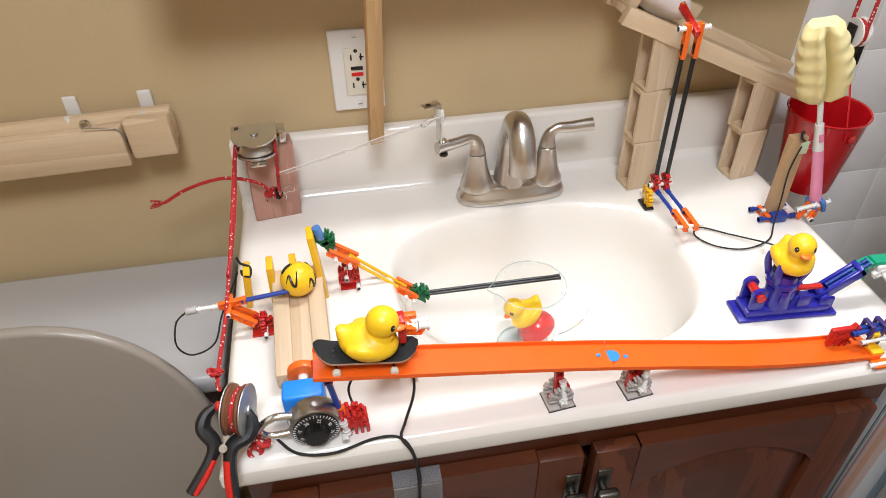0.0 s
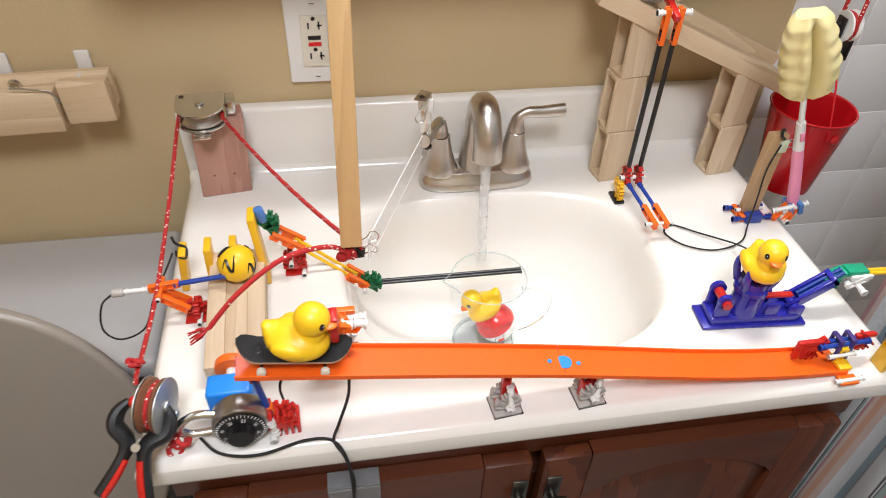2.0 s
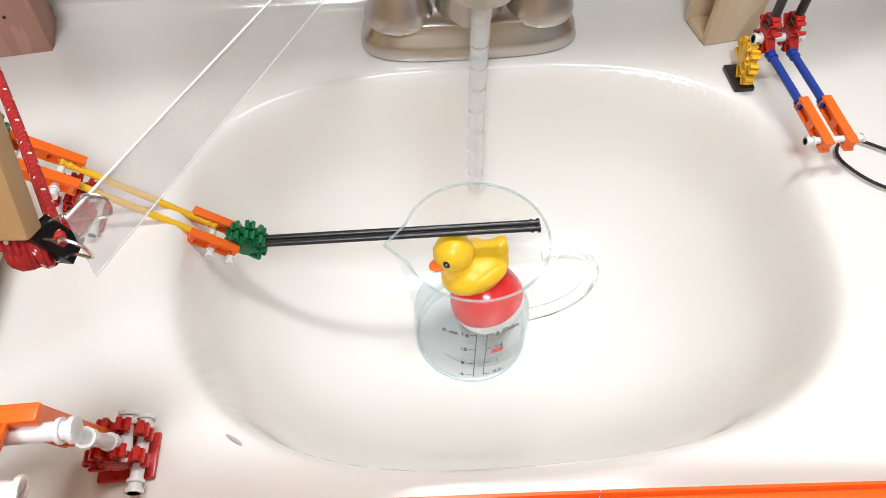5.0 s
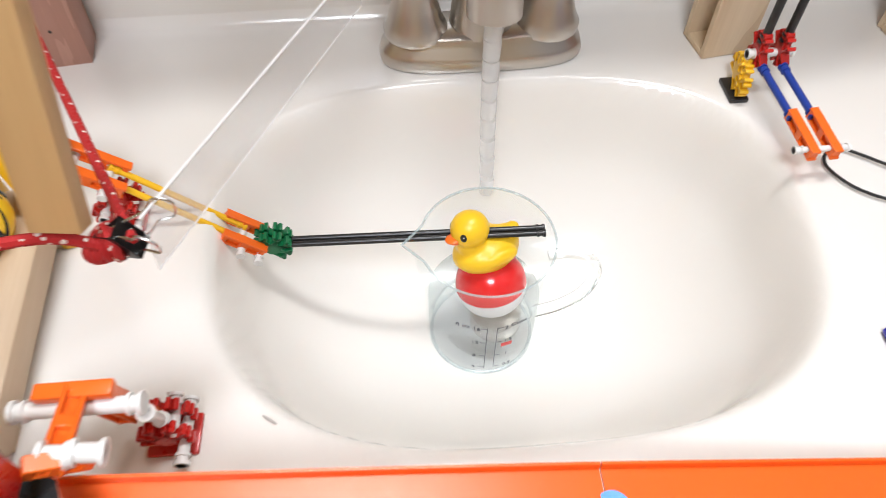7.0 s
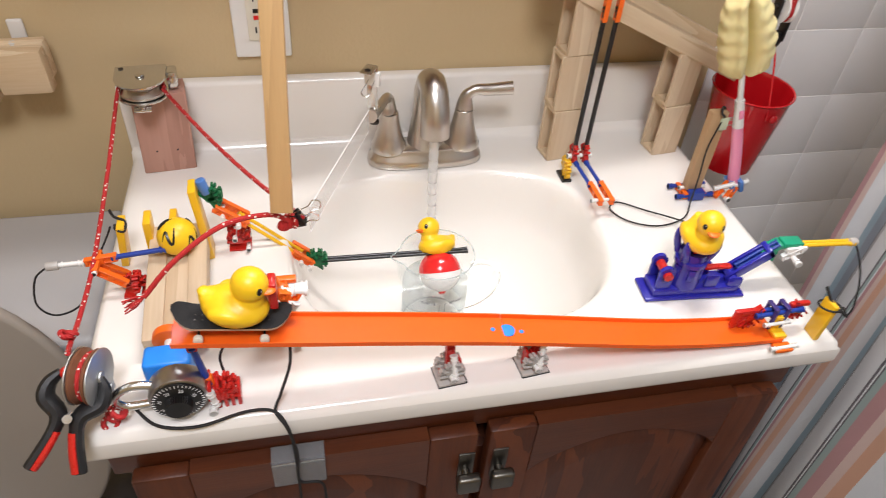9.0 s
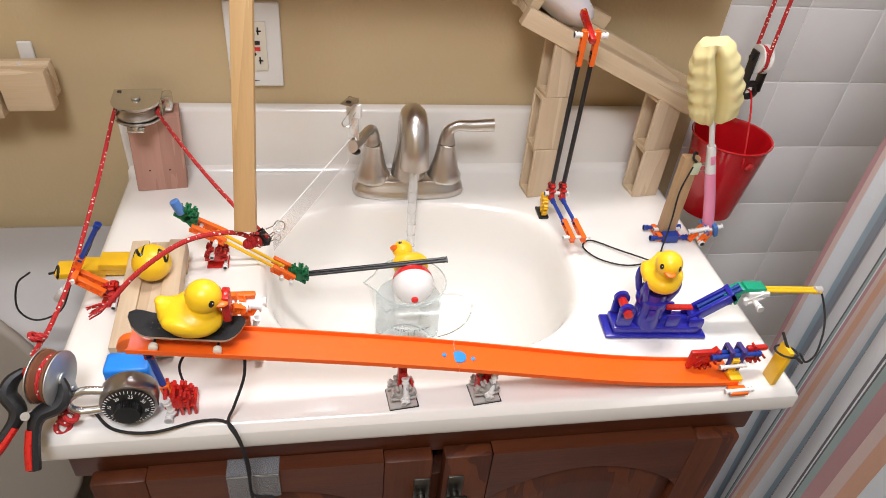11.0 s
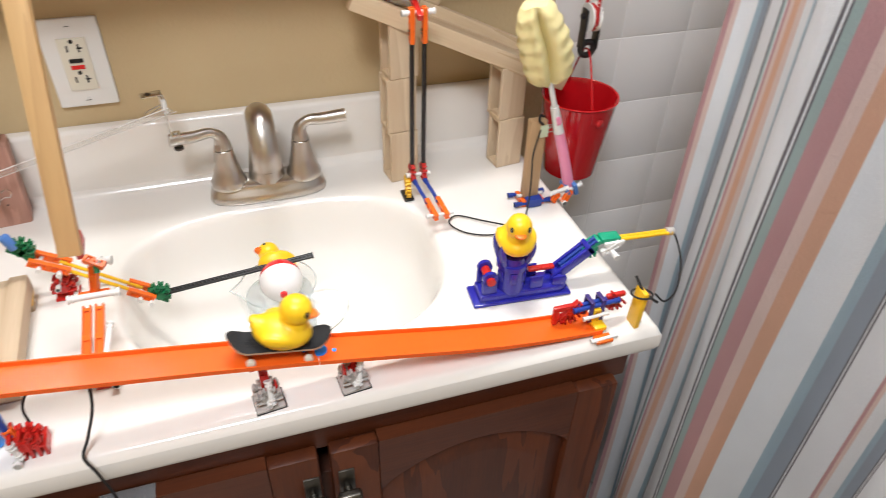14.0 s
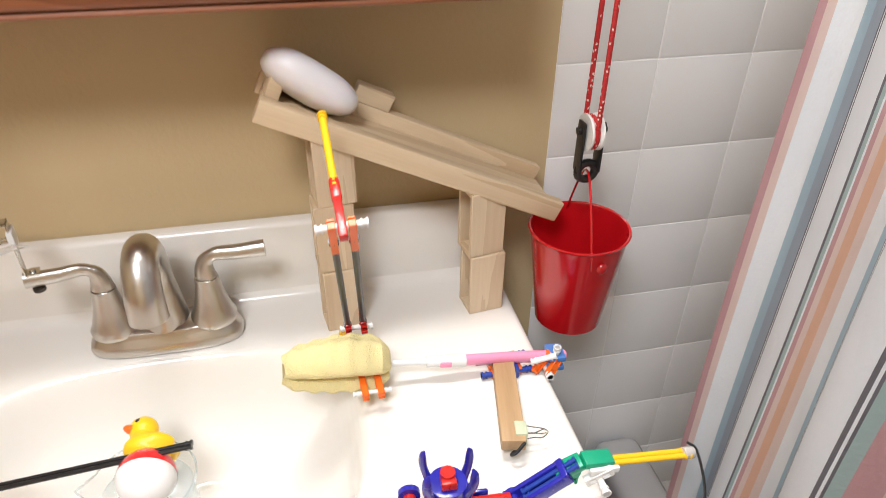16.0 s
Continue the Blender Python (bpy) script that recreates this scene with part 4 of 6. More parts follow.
# ---- spring clamp with hanging pulley ----
clamp = thing("spring_clamp", "black and red spring clamp on the counter corner", "clamp", pose(-0.378, -0.468, T + 0.036, 46, 8, 8) @ pose(0, 0, 0, 0, 0, -17) @ Matrix.Scale(0.86, 4))
for s in (-1, 1):
    bm = bm_new()
    tube(bm, smooth_path([(s * 0.017, 0.036, 0.0), (s * 0.0245, 0.024, 0.0), (s * 0.024, 0.010, 0.0), (s * 0.010, -0.004, 0.0), (s * 0.011, -0.024, 0.0), (s * 0.022, -0.058, -0.004)], 7), [0.0036 + 0.0042 * math.sin(min(1.0, k / 26) * 2.6) + 0.001 for k in range(36)], 10, 1.25)
    part("jaw_handle", bm, CLAMPBLK, clamp)
    bm = bm_new()
    tube(bm, smooth_path([(s * 0.0070, -0.020, 0.004), (s * 0.012, -0.040, 0.003), (s * 0.0185, -0.058, 0.0)], 6), 0.0042, 10, 1.2)
    part("grip", bm, K_RED, clamp, "red rubber grip")
    bm = ball(bm_new(), (s * 0.014, 0.036, 0.002), (0.0042, 0.0060, 0.0065), 12)
    part("pad", bm, K_RED, clamp, "red swivel pad")
bm = cyl(bm_new(), (0, -0.006, -0.012), (0, -0.006, 0.0145), 0.0045, seg=14)
part("pivot_pin", bm, CHROME, clamp)
hp = thing("hanging_pulley", "zinc pulley held upright in the clamp", "pulley", pose(-0.363, -0.446, T + 0.052, 0, 90, 0) @ pose(0, 0, 0, 14, 0, 0) @ Matrix.Diagonal((0.92, 0.92, 0.80, 1)))
for z0, z1 in ((-0.012, -0.0102), (0.0102, 0.012)):
    bm = cyl(bm_new(), (0, 0, z0), (0, 0, z1), 0.0275, seg=40, bev=0.0006)
    box(bm, 0.010, 0.034, -0.016, 0.016, z0 + 0.0001, z1 - 0.0001, 0.0005)
    for px, py in ((0.027, -0.009), (0.027, 0.009)):
        cyl(bm, (px, py, z0 - 0.0022), (px, py, z1 + 0.0022), 0.0042, seg=12, bev=0.0008)
    cyl(bm, (0, 0, z1 if z1 > 0 else z0 - 0.003), (0, 0, z1 + 0.003 if z1 > 0 else z0), 0.006, seg=14, bev=0.001)
    part("side_plate", bm, ZINC, hp)
bm = lathe(bm_new(), [(0.005, -0.009), (0.0265, -0.009), (0.0265, -0.006), (0.020, 0.0), (0.0265, 0.006), (0.0265, 0.009), (0.005, 0.009)], seg=32)
part("wheel", bm, BROWNP, hp, "brown sheave")
bm = torus(bm_new(), (0, 0, 0), (0, 0, 1), 0.0215, 0.0024, 26, (-60, 190))
part("cord_wrap", bm, ROPE, hp, "red cord in the groove")

# ---- plank, ball, plunger, padlock ----
plank = thing("grooved_plank", "pale pine plank with a shallow groove", "plank", pose(-0.306, -0.310, T + 0.026, 4.0, 0, 2))
bm = bm_new()
box(bm, -0.030, -0.011, -0.078, 0.082, -0.015, 0.006, 0.0015)
box(bm, 0.011, 0.030, -0.078, 0.082, -0.015, 0.006, 0.0015)
box(bm, -0.012, 0.012, -0.0778, 0.0818, -0.0148, 0.002, 0.0005)
part("plank_body", bm, PINEY, plank)
bm = box(bm_new(), -0.028, 0.028, 0.058, 0.073, -0.0310, -0.0152, 0.001)
part("riser", bm, PINEY, plank)
bm = box(bm_new(), -0.028, 0.028, -0.074, -0.060, -0.0215, -0.0152, 0.001)
part("riser", bm, PINEY, plank)
marble = thing("bouncy_ball", "yellow rubber ball with black squiggles", "ball", pose(-0.305, -0.262, T + 0.053))
bm = ball(bm_new(), (0, 0, 0), 0.0205, 32)
part("ball_body", bm, DUCKY, marble)
bm = bm_new()
for a, tilt in ((0, 20), (70, -35), (150, 50), (215, 10), (290, -20)):
    pts = []
    for k in range(14):
        u, v = radians(a + 46 * k / 13), radians(tilt + 24 * math.sin(k * 0.55) + k * 1.6)
        pts.append((0.02025 * math.cos(v) * math.cos(u), 0.02025 * math.cos(v) * math.sin(u), 0.02025 * math.sin(v)))
    tube(bm, pts, [0.0006 + 0.0012 * math.sin(math.pi * k / 13) for k in range(14)], 6)
part("squiggle", bm, BLACK, marble, "black squiggles")
plunger = thing("plunger", "orange disc on a white rod through a blue block", "plunger", pose(-0.303, -0.426, T + 0.034))
bm = cyl(bm_new(), (0, 0.022, 0.004), (0, 0.031, 0.0045), 0.0165, seg=30, bev=0.0015)
part("disc", bm, K_OR, plunger)
bm = cyl(bm_new(), (0, -0.02, 0.003), (0, 0.022, 0.004), 0.0052, seg=14)
part("rod", bm, K_WHT, plunger)
holder = thing("blue_block", "bright blue plastic block", "plastic block", pose(-0.303, -0.426, T))
bm = bm_new()
box(bm, -0.021, 0.021, -0.012, 0.013, 0.0, 0.047, 0.004, seg=3)
part("block_shell", bm, SKYBLUE, holder)
lock = thing("padlock", "steel combination padlock with a black dial", "padlock", pose(-0.301, -0.450, T + 0.0235, 58, 0, 4))
bm = cyl(bm_new(), (0, 0, -0.012), (0, 0, 0.009), 0.0255, seg=44, bev=0.003)
part("case", bm, LOCKSTEEL, lock, "polished steel case")
bm = lathe(bm_new(), [(0.0, 0.0095), (0.0225, 0.0095), (0.0225, 0.011), (0.013, 0.0135), (0.011, 0.0135), (0.0105, 0.021), (0.0, 0.0215)], seg=72)
for v in bm.verts:
    r = math.hypot(v.co.x, v.co.y)
    if 0.009 < r < 0.0112 and round(math.degrees(math.atan2(v.co.y, v.co.x)) / 5) % 2:
        v.co.x, v.co.y = v.co.x * 1.09, v.co.y * 1.09
dial = part("dial", bm, BLACK, lock, "black numbered dial")
bm = bm_new()
for k in range(40):
    box(bm, 0.0195 if k % 5 else 0.0180, 0.0222, -0.0003, 0.0003, 0.0113, 0.0119, 0, pose(0, 0, 0, 0, 0, 9 * k))
part("ticks", bm, WHITEP, dial, "white dial marks")
for k in range(8):
    a = 118 - 45 * k
    letters(str((20 + 5 * k) % 40), 0.0046, pose(0.0158 * math.cos(radians(a)), 0.0158 * math.sin(radians(a)), 0.0127, 0, 0, a - 90) @ pose(0, 0, 0, -18, 0, 0), WHITEP, dial)
bm = tube(bm_new(), smooth_path([(-0.020, 0.012, -0.002), (-0.036, 0.015, -0.002), (-0.050, 0.008, -0.002), (-0.053, -0.002, -0.002), (-0.045, -0.011, -0.002), (-0.020, -0.012, -0.002)], 7), 0.004, 12)
part("shackle", bm, CHROME, lock)
bm = bm_new()
for k in range(5):
    torus(bm, (-0.052 - 0.005 * k, -0.010 - 0.007 * k, 0.003 - 0.004 * (k % 2)), (0.5 - 0.2 * k, 0.7, 0.4 * (k % 3)), 0.006, 0.0024, 14)
part("cord_tie", bm, ROPE, lock, "red cord knotted round the shackle")

lock_cord = thing("black_cord", "black cord tied to the padlock", "cord")
elastic = thing("black_cord", "black elastic cord lying over the counter edge", "cord")
bm = bm_new()
tube(bm, smooth_path([(-0.338, -0.448, T + 0.006), (-0.315, -0.471, T + 0.004), (-0.280, -0.477, T + 0.003), (-0.240, -0.468, T + 0.0035), (-0.215, -0.470, T + 0.003), (-0.203, -0.482, T - 0.006), (-0.199, -0.484, T - 0.045), (-0.199, -0.484, T - 0.12), (-0.199, -0.483, T - 0.22)], 8), 0.0015, 8)
part("lower_run", bm, BLKCORD, lock_cord)
bm = bm_new()
tube(bm, smooth_path([(-0.193, -0.440, T + 0.070), (-0.195, -0.452, T + 0.045), (-0.206, -0.462, T + 0.016), (-0.212, -0.472, T + 0.004), (-0.203, -0.4835, T - 0.008), (-0.197, -0.4845, T - 0.05), (-0.198, -0.4845, T - 0.10), (-0.176, -0.4845, T - 0.112), (-0.174, -0.4845, T - 0.17)], 8), 0.0015, 8)
part("upper_run", bm, BLKCORD, elastic)
bm = tube(bm_new(), smooth_path([(-0.255, -0.432, T + 0.008), (-0.258, -0.425, T + 0.036), (-0.240, -0.420, T + 0.060), (-0.215, -0.422, T + 0.066), (-0.193, -0.432, T + 0.068)], 8), 0.0013, 8)
part("loop", bm, BLKCORD, elastic)

# ---- dominoes ----
DOMINO = []
for x, h, lean in ((-0.279, 0.096, -4), (-0.311, 0.058, 0), (-0.340, 0.058, 2), (-0.371, 0.054, 6)):
    d = thing("yellow_domino", "tall yellow plastic domino" if h > 0.09 else "yellow plastic domino standing on end", "domino", pose(x, -0.238, T, 0, lean, 3), "yellow dominoes")
    part("tile_body", box(bm_new(), -0.004, 0.004, -0.0125, 0.0125, 0.0005, h, 0.0012, seg=2), K_YEL, d)
    DOMINO.append((d, x, lean))
knot = bm_new()
tube(knot, smooth_path([(-0.006, 0, 0.050), (-0.004, -0.010, 0.052), (0.004, -0.011, 0.050), (0.004, 0.002, 0.053), (-0.006, 0.004, 0.058), (-0.010, 0.006, 0.066)]), 0.0016, 7)
part("cord_knot", knot, BLKCORD, DOMINO[3][0], "black cord knot")

# ---- trip arm beside the plank ----
trip_base = thing("trip_stand", "red and orange toy rod stand", "toy stand", pose(-0.352, -0.292, T))
bm = bm_new()
connector(bm, at(0, 0, 0.014, SIDE), (0, 45, 90, 135, 180))
connector(bm, at(0.002, 0.0, 0.014, pose(0, 0, 0, 90, 0, 90)), (0, 45, 90, 135, 180))
box(bm, -0.013, 0.013, -0.010, 0.010, 0.0, 0.003, 0.0008)
part("foot", bm, K_RED, trip_base)
bm = straight_clip(bm_new(), (-0.006, -0.006, 0.018), (-0.034, -0.002, 0.038))
straight_clip(bm, (-0.006, 0.007, 0.018), (-0.034, 0.009, 0.038))
part("strut", bm, K_OR, trip_base, "orange connectors")
bm = rod(bm_new(), (0.004, -0.020, 0.008), (0.004, 0.016, 0.008))
part("axle", bm, K_WHT, trip_base, "white rod")
trip = thing("trip_lever", "orange trip arm with blue rod and black cord", "toy lever", pose(-0.384, -0.286, T + 0.042))
bm = straight_clip(bm_new(), (-0.012, 0, 0), (0.020, 0.002, 0.003))
box(bm, -0.003, 0.003, -0.016, 0.016, -0.003, 0.003, 0.0008)
part("hub", bm, K_OR, trip)
bm = rod(bm_new(), (0.014, 0.002, 0.002), (0.068, 0.004, 0.006), 0.0028)
part("blue_rod", bm, K_BLUE, trip, "blue rod")
bm = rod(bm_new(), (-0.012, 0, 0.0), (-0.038, -0.002, 0.001), 0.0026)
rod(bm, (0.0, -0.02, 0.0), (0.0, 0.014, 0.0))
part("white_rod", bm, K_WHT, trip, "white rod")
bm = cyl(bm_new(), (-0.036, -0.002, 0.001), (-0.048, -0.003, 0.001), 0.0046, seg=14, bev=0.001)
part("end_cap", bm, K_GRY, trip, "grey end cap")
loop_cord = thing("cord_loop", "thin black cord loop hanging beside the counter", "cord")
bm = tube(bm_new(), smooth_path([(-0.430, -0.288, T + 0.043), (-0.445, -0.292, T + 0.030), (-0.452, -0.296, T - 0.002), (-0.438, -0.296, T - 0.020), (-0.412, -0.290, T - 0.012), (-0.400, -0.270, T + 0.012), (-0.384, -0.245, T + 0.035), (-0.376, -0.240, T + 0.050)], 8), 0.0011, 7)
part("loop", bm, BLKCORD, loop_cord)

# ---- float lever ----
lev_stand = thing("lever_stand", "red toy connector stand", "toy stand", pose(-0.247, -0.229, T))
bm = bm_new()
box(bm, -0.012, 0.013, -0.011, 0.011, 0.0, 0.003, 0.0008)
for y in (-0.008, 0.008):
    connector(bm, at(0, y, 0.016, SIDE), ALL8[:5])
box(bm, -0.004, 0.004, -0.010, 0.010, 0.010, 0.020, 0.001)
part("foot", bm, K_RED, lev_stand)
bm = rod(bm_new(), (0.010, -0.018, 0.006), (0.010, 0.014, 0.006))
rod(bm, (-0.003, -0.019, 0.023), (-0.003, 0.014, 0.023))
part("axle", bm, K_WHT, lev_stand, "white rods")
LEV = Vector((-0.248, -0.229, T + 0.040))
arm = thing("float_lever", "long toy rod lever reaching over the mug", "toy lever", Matrix.Translation(LEV))
bm = cyl(bm_new(), (-0.0305, -0.004, 0.058), (-0.026, -0.004, 0.040), 0.0055, seg=16, bev=0.0015)
part("tip", bm, K_LBLUE, arm, "blue tip")
bm = bm_new()
for y in (-0.004, 0.004):
    connector(bm, at(-0.023, y, 0.034, SIDE), (0, 45, 90, 315, 135))
straight_clip(bm, (-0.027, -0.004, 0.046), (-0.016, -0.004, 0.022))
part("green_joint", bm, K_GRN, arm, "green connectors")
bm = bm_new()
for y in (-0.009, 0.008):
    straight_clip(bm, (-0.020, y, 0.023), (0.014, y, -0.003))
    straight_clip(bm, (0.060, y, -0.049), (0.084, y, -0.070))
part("orange_joint", bm, K_OR, arm, "orange connectors")
bm = bm_new()
for y in (-0.0055, 0.0055):
    rod(bm, (0.004, y, 0.004), (0.072, y, -0.060))
part("yellow_rod", bm, K_YEL, arm, "pair of yellow rods")
bm = bm_new()
for y in (-0.004, 0.004):
    connector(bm, at(0.089, y, -0.071, SIDE), (0, 45, 90, 135, 315))
part("green_joint", bm, K_GRN, arm, "green connector")
bm = bm_new()
for y in (-0.0024, 0.0024):
    rod(bm, (0.091, y, -0.072), (0.278, y - 0.006, -0.0665), 0.0021)
part("black_rod", bm, K_BLK, arm, "pair of long black rods")
bm = bm_new()
for x, z in ((-0.012, 0.013), (0.004, 0.001), (0.070, -0.062), (0.080, -0.071)):
    rod(bm, (x, -0.018, z), (x, 0.013, z))
part("white_pin", bm, K_WHT, arm, "white pins")

# ---- orange track ----
PTS = [(-0.290, 0.899), (-0.19, 0.884), (-0.09, 0.8685), (0.0, 0.853), (0.09, 0.835), (0.17, 0.8185), (0.24, 0.8085), (0.30, 0.8040), (0.345, 0.8035)]
TY = -0.4480


def track_z(x):
    for (a, za), (b, zb) in zip(PTS, PTS[1:]):
        if x <= b:
            return za + (zb - za) * (x - a) / (b - a)
    return PTS[-1][1]


track = thing("toy_car_track", "bright orange toy car track sloping down", "toy track")


def track_piece(name, xa, xb):
    t = bmesh.new()
    prof = [(-0.0165, -0.001), (-0.0185, 0.0005), (-0.0185, 0.0055), (-0.0172, 0.0055), (-0.0168, 0.0012), (0.0168, 0.0012), (0.0172, 0.0055), (0.0185, 0.0055), (0.0185, 0.0005), (0.0165, -0.001)]
    rings = []
    for x in np.linspace(xa, xb, 34):
        z = sum(track_z(x + d) for d in (-0.03, -0.015, 0, 0.015, 0.03)) / 5
        rings.append([t.verts.new((x, TY + py, z + pz)) for py, pz in prof])
    for a, b in zip(rings, rings[1:]):
        for k in range(len(prof)):
            t.faces.new((a[k], a[(k + 1) % len(prof)], b[(k + 1) % len(prof)], b[k]))
    t.faces.new(rings[0]), t.faces.new(rings[-1])
    bmesh.ops.recalc_face_normals(t, faces=t.faces)
    return part(name, merge(bm_new(), t), TRACK, track)


track_piece("track_section", -0.286, 0.0075)
track_piece("track_section", 0.0082, 0.318)
bm = bm_new()
for x, y, r in ((0.010, 0, 0.0075), (-0.0045, 0.001, 0.0022), (0.0245, -0.001, 0.0022)):
    cyl(bm, (x, TY + y, track_z(x) - 0.002), (x, TY + y, track_z(x) + 0.0019), r, seg=24)
part("joint_peg", bm, SKYBLUE, track, "bright blue joint pegs")


def grey_support(x, flip, top_z):
    s = thing("track_support", "grey and red toy connector support under the track", "toy stand", pose(x, -0.452, T, 0, 0, 6), "track supports")
    bm = bm_new()
    for y in (-0.008, 0.006):
        connector(bm, at(0, y, 0.014, SIDE), (0, 45, 90, 135, 180))
    box(bm, -0.014, 0.014, -0.014, 0.012, 0.0, 0.0035, 0.0008)
    part("foot", bm, K_GRY, s)
    part("pad", box(bm_new(), -0.0145, 0.0155, -0.0145, 0.0125, 0.0, 0.0012), K_BLK, s, "thin black pad")
    bm = bm_new()
    for k in range(4):
        box(bm, -0.010 + 0.006 * k, -0.0075 + 0.006 * k, -0.0055, 0.0035, 0.0036, 0.010 + 0.005 * k if not flip else 0.028 - 0.005 * k, 0.0006, seg=1)
    straight_clip(bm, (0.000, 0.0, 0.014), (0.010 * flip, 0.004, top_z - T - 0.006))
    box(bm, 0.010 * flip - 0.012, 0.010 * flip + 0.012, -0.006, 0.012, top_z - T - 0.0075, top_z - T - 0.0035, 0.0008)
    part("neck", bm, K_RED, s, "red connector")
    bm = rod(bm_new(), (-0.001, -0.018, 0.012), (-0.001, 0.016, 0.012))
    rod(bm, (0.002, -0.014, 0.010), (0.002 + 0.006 * flip, -0.004, 0.034), 0.0028)
    part("pin", bm, K_WHT, s, "white rods")


grey_support(-0.045, 0, track_z(-0.045))
grey_support(0.040, 1, track_z(0.05))
front_sup = thing("track_support", "red and blue toy rod support under the track end", "toy stand", pose(-0.262, -0.446, T, 0, 0, 4), "track supports")
bm = bm_new()
for y in (-0.008, 0.006):
    connector(bm, at(0.004, y, 0.015, SIDE), (0, 45, 90, 135, 180))
for k in range(5):
    box(bm, -0.008 + 0.006 * k, -0.0045 + 0.006 * k, -0.012, 0.012, 0.0, 0.030 - 0.0042 * k, 0.0008, seg=1)
part("foot", bm, K_RED, front_sup)
bm = rod(bm_new(), (-0.006, 0, 0.02), (-0.014, 0.002, 0.078), 0.0032)
part("post", bm, K_BLUE, front_sup, "blue rod")
bm = straight_clip(bm_new(), (-0.004, 0, 0.010), (-0.007, 0, 0.034))
part("collar", bm, K_OR, front_sup, "orange connector")
bm = bm_new()
box(bm, -0.026, 0.004, -0.010, 0.014, 0.0885, 0.0935, 0.001)
straight_clip(bm, (-0.013, 0.002, 0.070), (-0.0145, 0.002, 0.090))
part("head", bm, K_RED, front_sup, "red connector")
bm = rod(bm_new(), (-0.006, -0.020, 0.004), (-0.006, 0.012, 0.004), 0.003)
rod(bm, (-0.003, -0.012, 0.006), (-0.006, -0.012, 0.026), 0.003)
part("pin", bm, K_WHT, front_sup, "white rods")

# ---- skateboard with duck ----
board = thing("toy_skateboard", "mini skateboard with black grip tape", "skateboard", pose(-0.229, TY, track_z(-0.229) + 0.0012, 0, 9, 0))
t = bmesh.new()
cols = []
for i in range(25):
    u = -1 + 2 * i / 24
    x = 0.048 * u
    lift = 0.011 * max(0, (abs(u) - 0.62) / 0.38) ** 1.6
    wd = 0.0145 * math.sqrt(max(0.03, 1 - max(0, (abs(u) - 0.66) / 0.34) ** 2.2))
    cols.append([t.verts.new((x, wd * v, 0.0140 + lift + 0.0015 * v * v)) for v in np.linspace(-1, 1, 9)])
for a, b in zip(cols, cols[1:]):
    for k in range(8):
        t.faces.new((a[k], a[k + 1], b[k + 1], b[k]))
ext = bmesh.ops.extrude_face_region(t, geom=t.faces[:])
bmesh.ops.translate(t, vec=(0, 0, 0.0022), verts=[v for v in ext["geom"] if isinstance(v, bmesh.types.BMVert)])
bmesh.ops.recalc_face_normals(t, faces=t.faces)
t.normal_update()
for f in t.faces:
    f.material_index = 1 if f.normal.z > 0.5 else 0
part("deck", merge(bm_new(), t), [PLYED, GRIP], board)
for x in (-0.0265, 0.0265):
    bm = bm_new()
    cyl(bm, (x, -0.013, 0.0040), (x, 0.013, 0.0040), 0.0012, seg=8)
    box(bm, x - 0.004, x + 0.004, -0.005, 0.005, 0.005, 0.0143, 0.001)
    part("truck", bm, DARKSTEEL, board, "dark metal truck")
    for y in (-0.0135, 0.0135):
        bm = cyl(bm_new(), (x, y - 0.0026, 0.0040), (x, y + 0.0026, 0.0040), 0.0040, seg=18, bev=0.0010)
        part("wheel", bm, IVORY, board, "cream wheel")
    bm = bm_new()
    for dx in (-0.003, 0.003):
        for dy in (-0.003, 0.003):
            cyl(bm, (x + dx, dy, 0.0162), (x + dx, dy, 0.0168), 0.0008, seg=8)
    part("bolts", bm, DARKSTEEL, board)
rider = duck("rubber_duck", 0.056, "yellow rubber duck riding the toy skateboard", pose(-0.229, TY, 0.92))

# ---- gate that holds the skateboard ----
gate_base = thing("gate_stand", "red toy connector stand behind the track", "toy stand", pose(-0.194, -0.379, T))
bm = bm_new()
for y in (-0.006, 0.006):
    connector(bm, at(0, y, 0.015, SIDE), (0, 45, 90, 135, 180))
box(bm, -0.013, 0.013, -0.011, 0.011, 0, 0.003, 0.0008)
part("foot", bm, K_RED, gate_base)
bm = rod(bm_new(), (0.008, -0.020, 0.010), (0.008, 0.016, 0.010), 0.003)
part("pin", bm, K_WHT, gate_base, "white rod")
bm = rod(bm_new(), (0.004, -0.008, 0.016), (0.004, 0.014, 0.022), 0.003)
part("pin", bm, K_WHT, gate_base, "white rod")
gate = thing("swing_gate", "orange swinging gate with a red stop", "toy lever", pose(-0.205, -0.381, T + 0.026))
part("strut", rod(bm_new(), (0.012, 0.0, 0.0), (0.020, -0.014, 0.040), 0.003), K_WHT, gate, "white rod")
for x in (-0.006, 0.006):
    part("upright", straight_clip(bm_new(), (x, 0.004, -0.004), (x + 0.004, -0.014, 0.066)), K_OR, gate)
part("crossbar", box(bm_new(), -0.008, 0.022, -0.0235, -0.0165, 0.0735, 0.0785, 0.001), K_OR, gate)
part("stem", straight_clip(bm_new(), (0.007, -0.018, 0.074), (0.014, -0.056, 0.091)), K_OR, gate)
part("pin", rod(bm_new(), (-0.018, -0.024, 0.070), (0.032, -0.024, 0.070), 0.0034), K_WHT, gate, "white rod")
part("reach", straight_clip(bm_new(), (0.006, -0.056, 0.094), (0.024, -0.050, 0.084)), K_OR, gate)
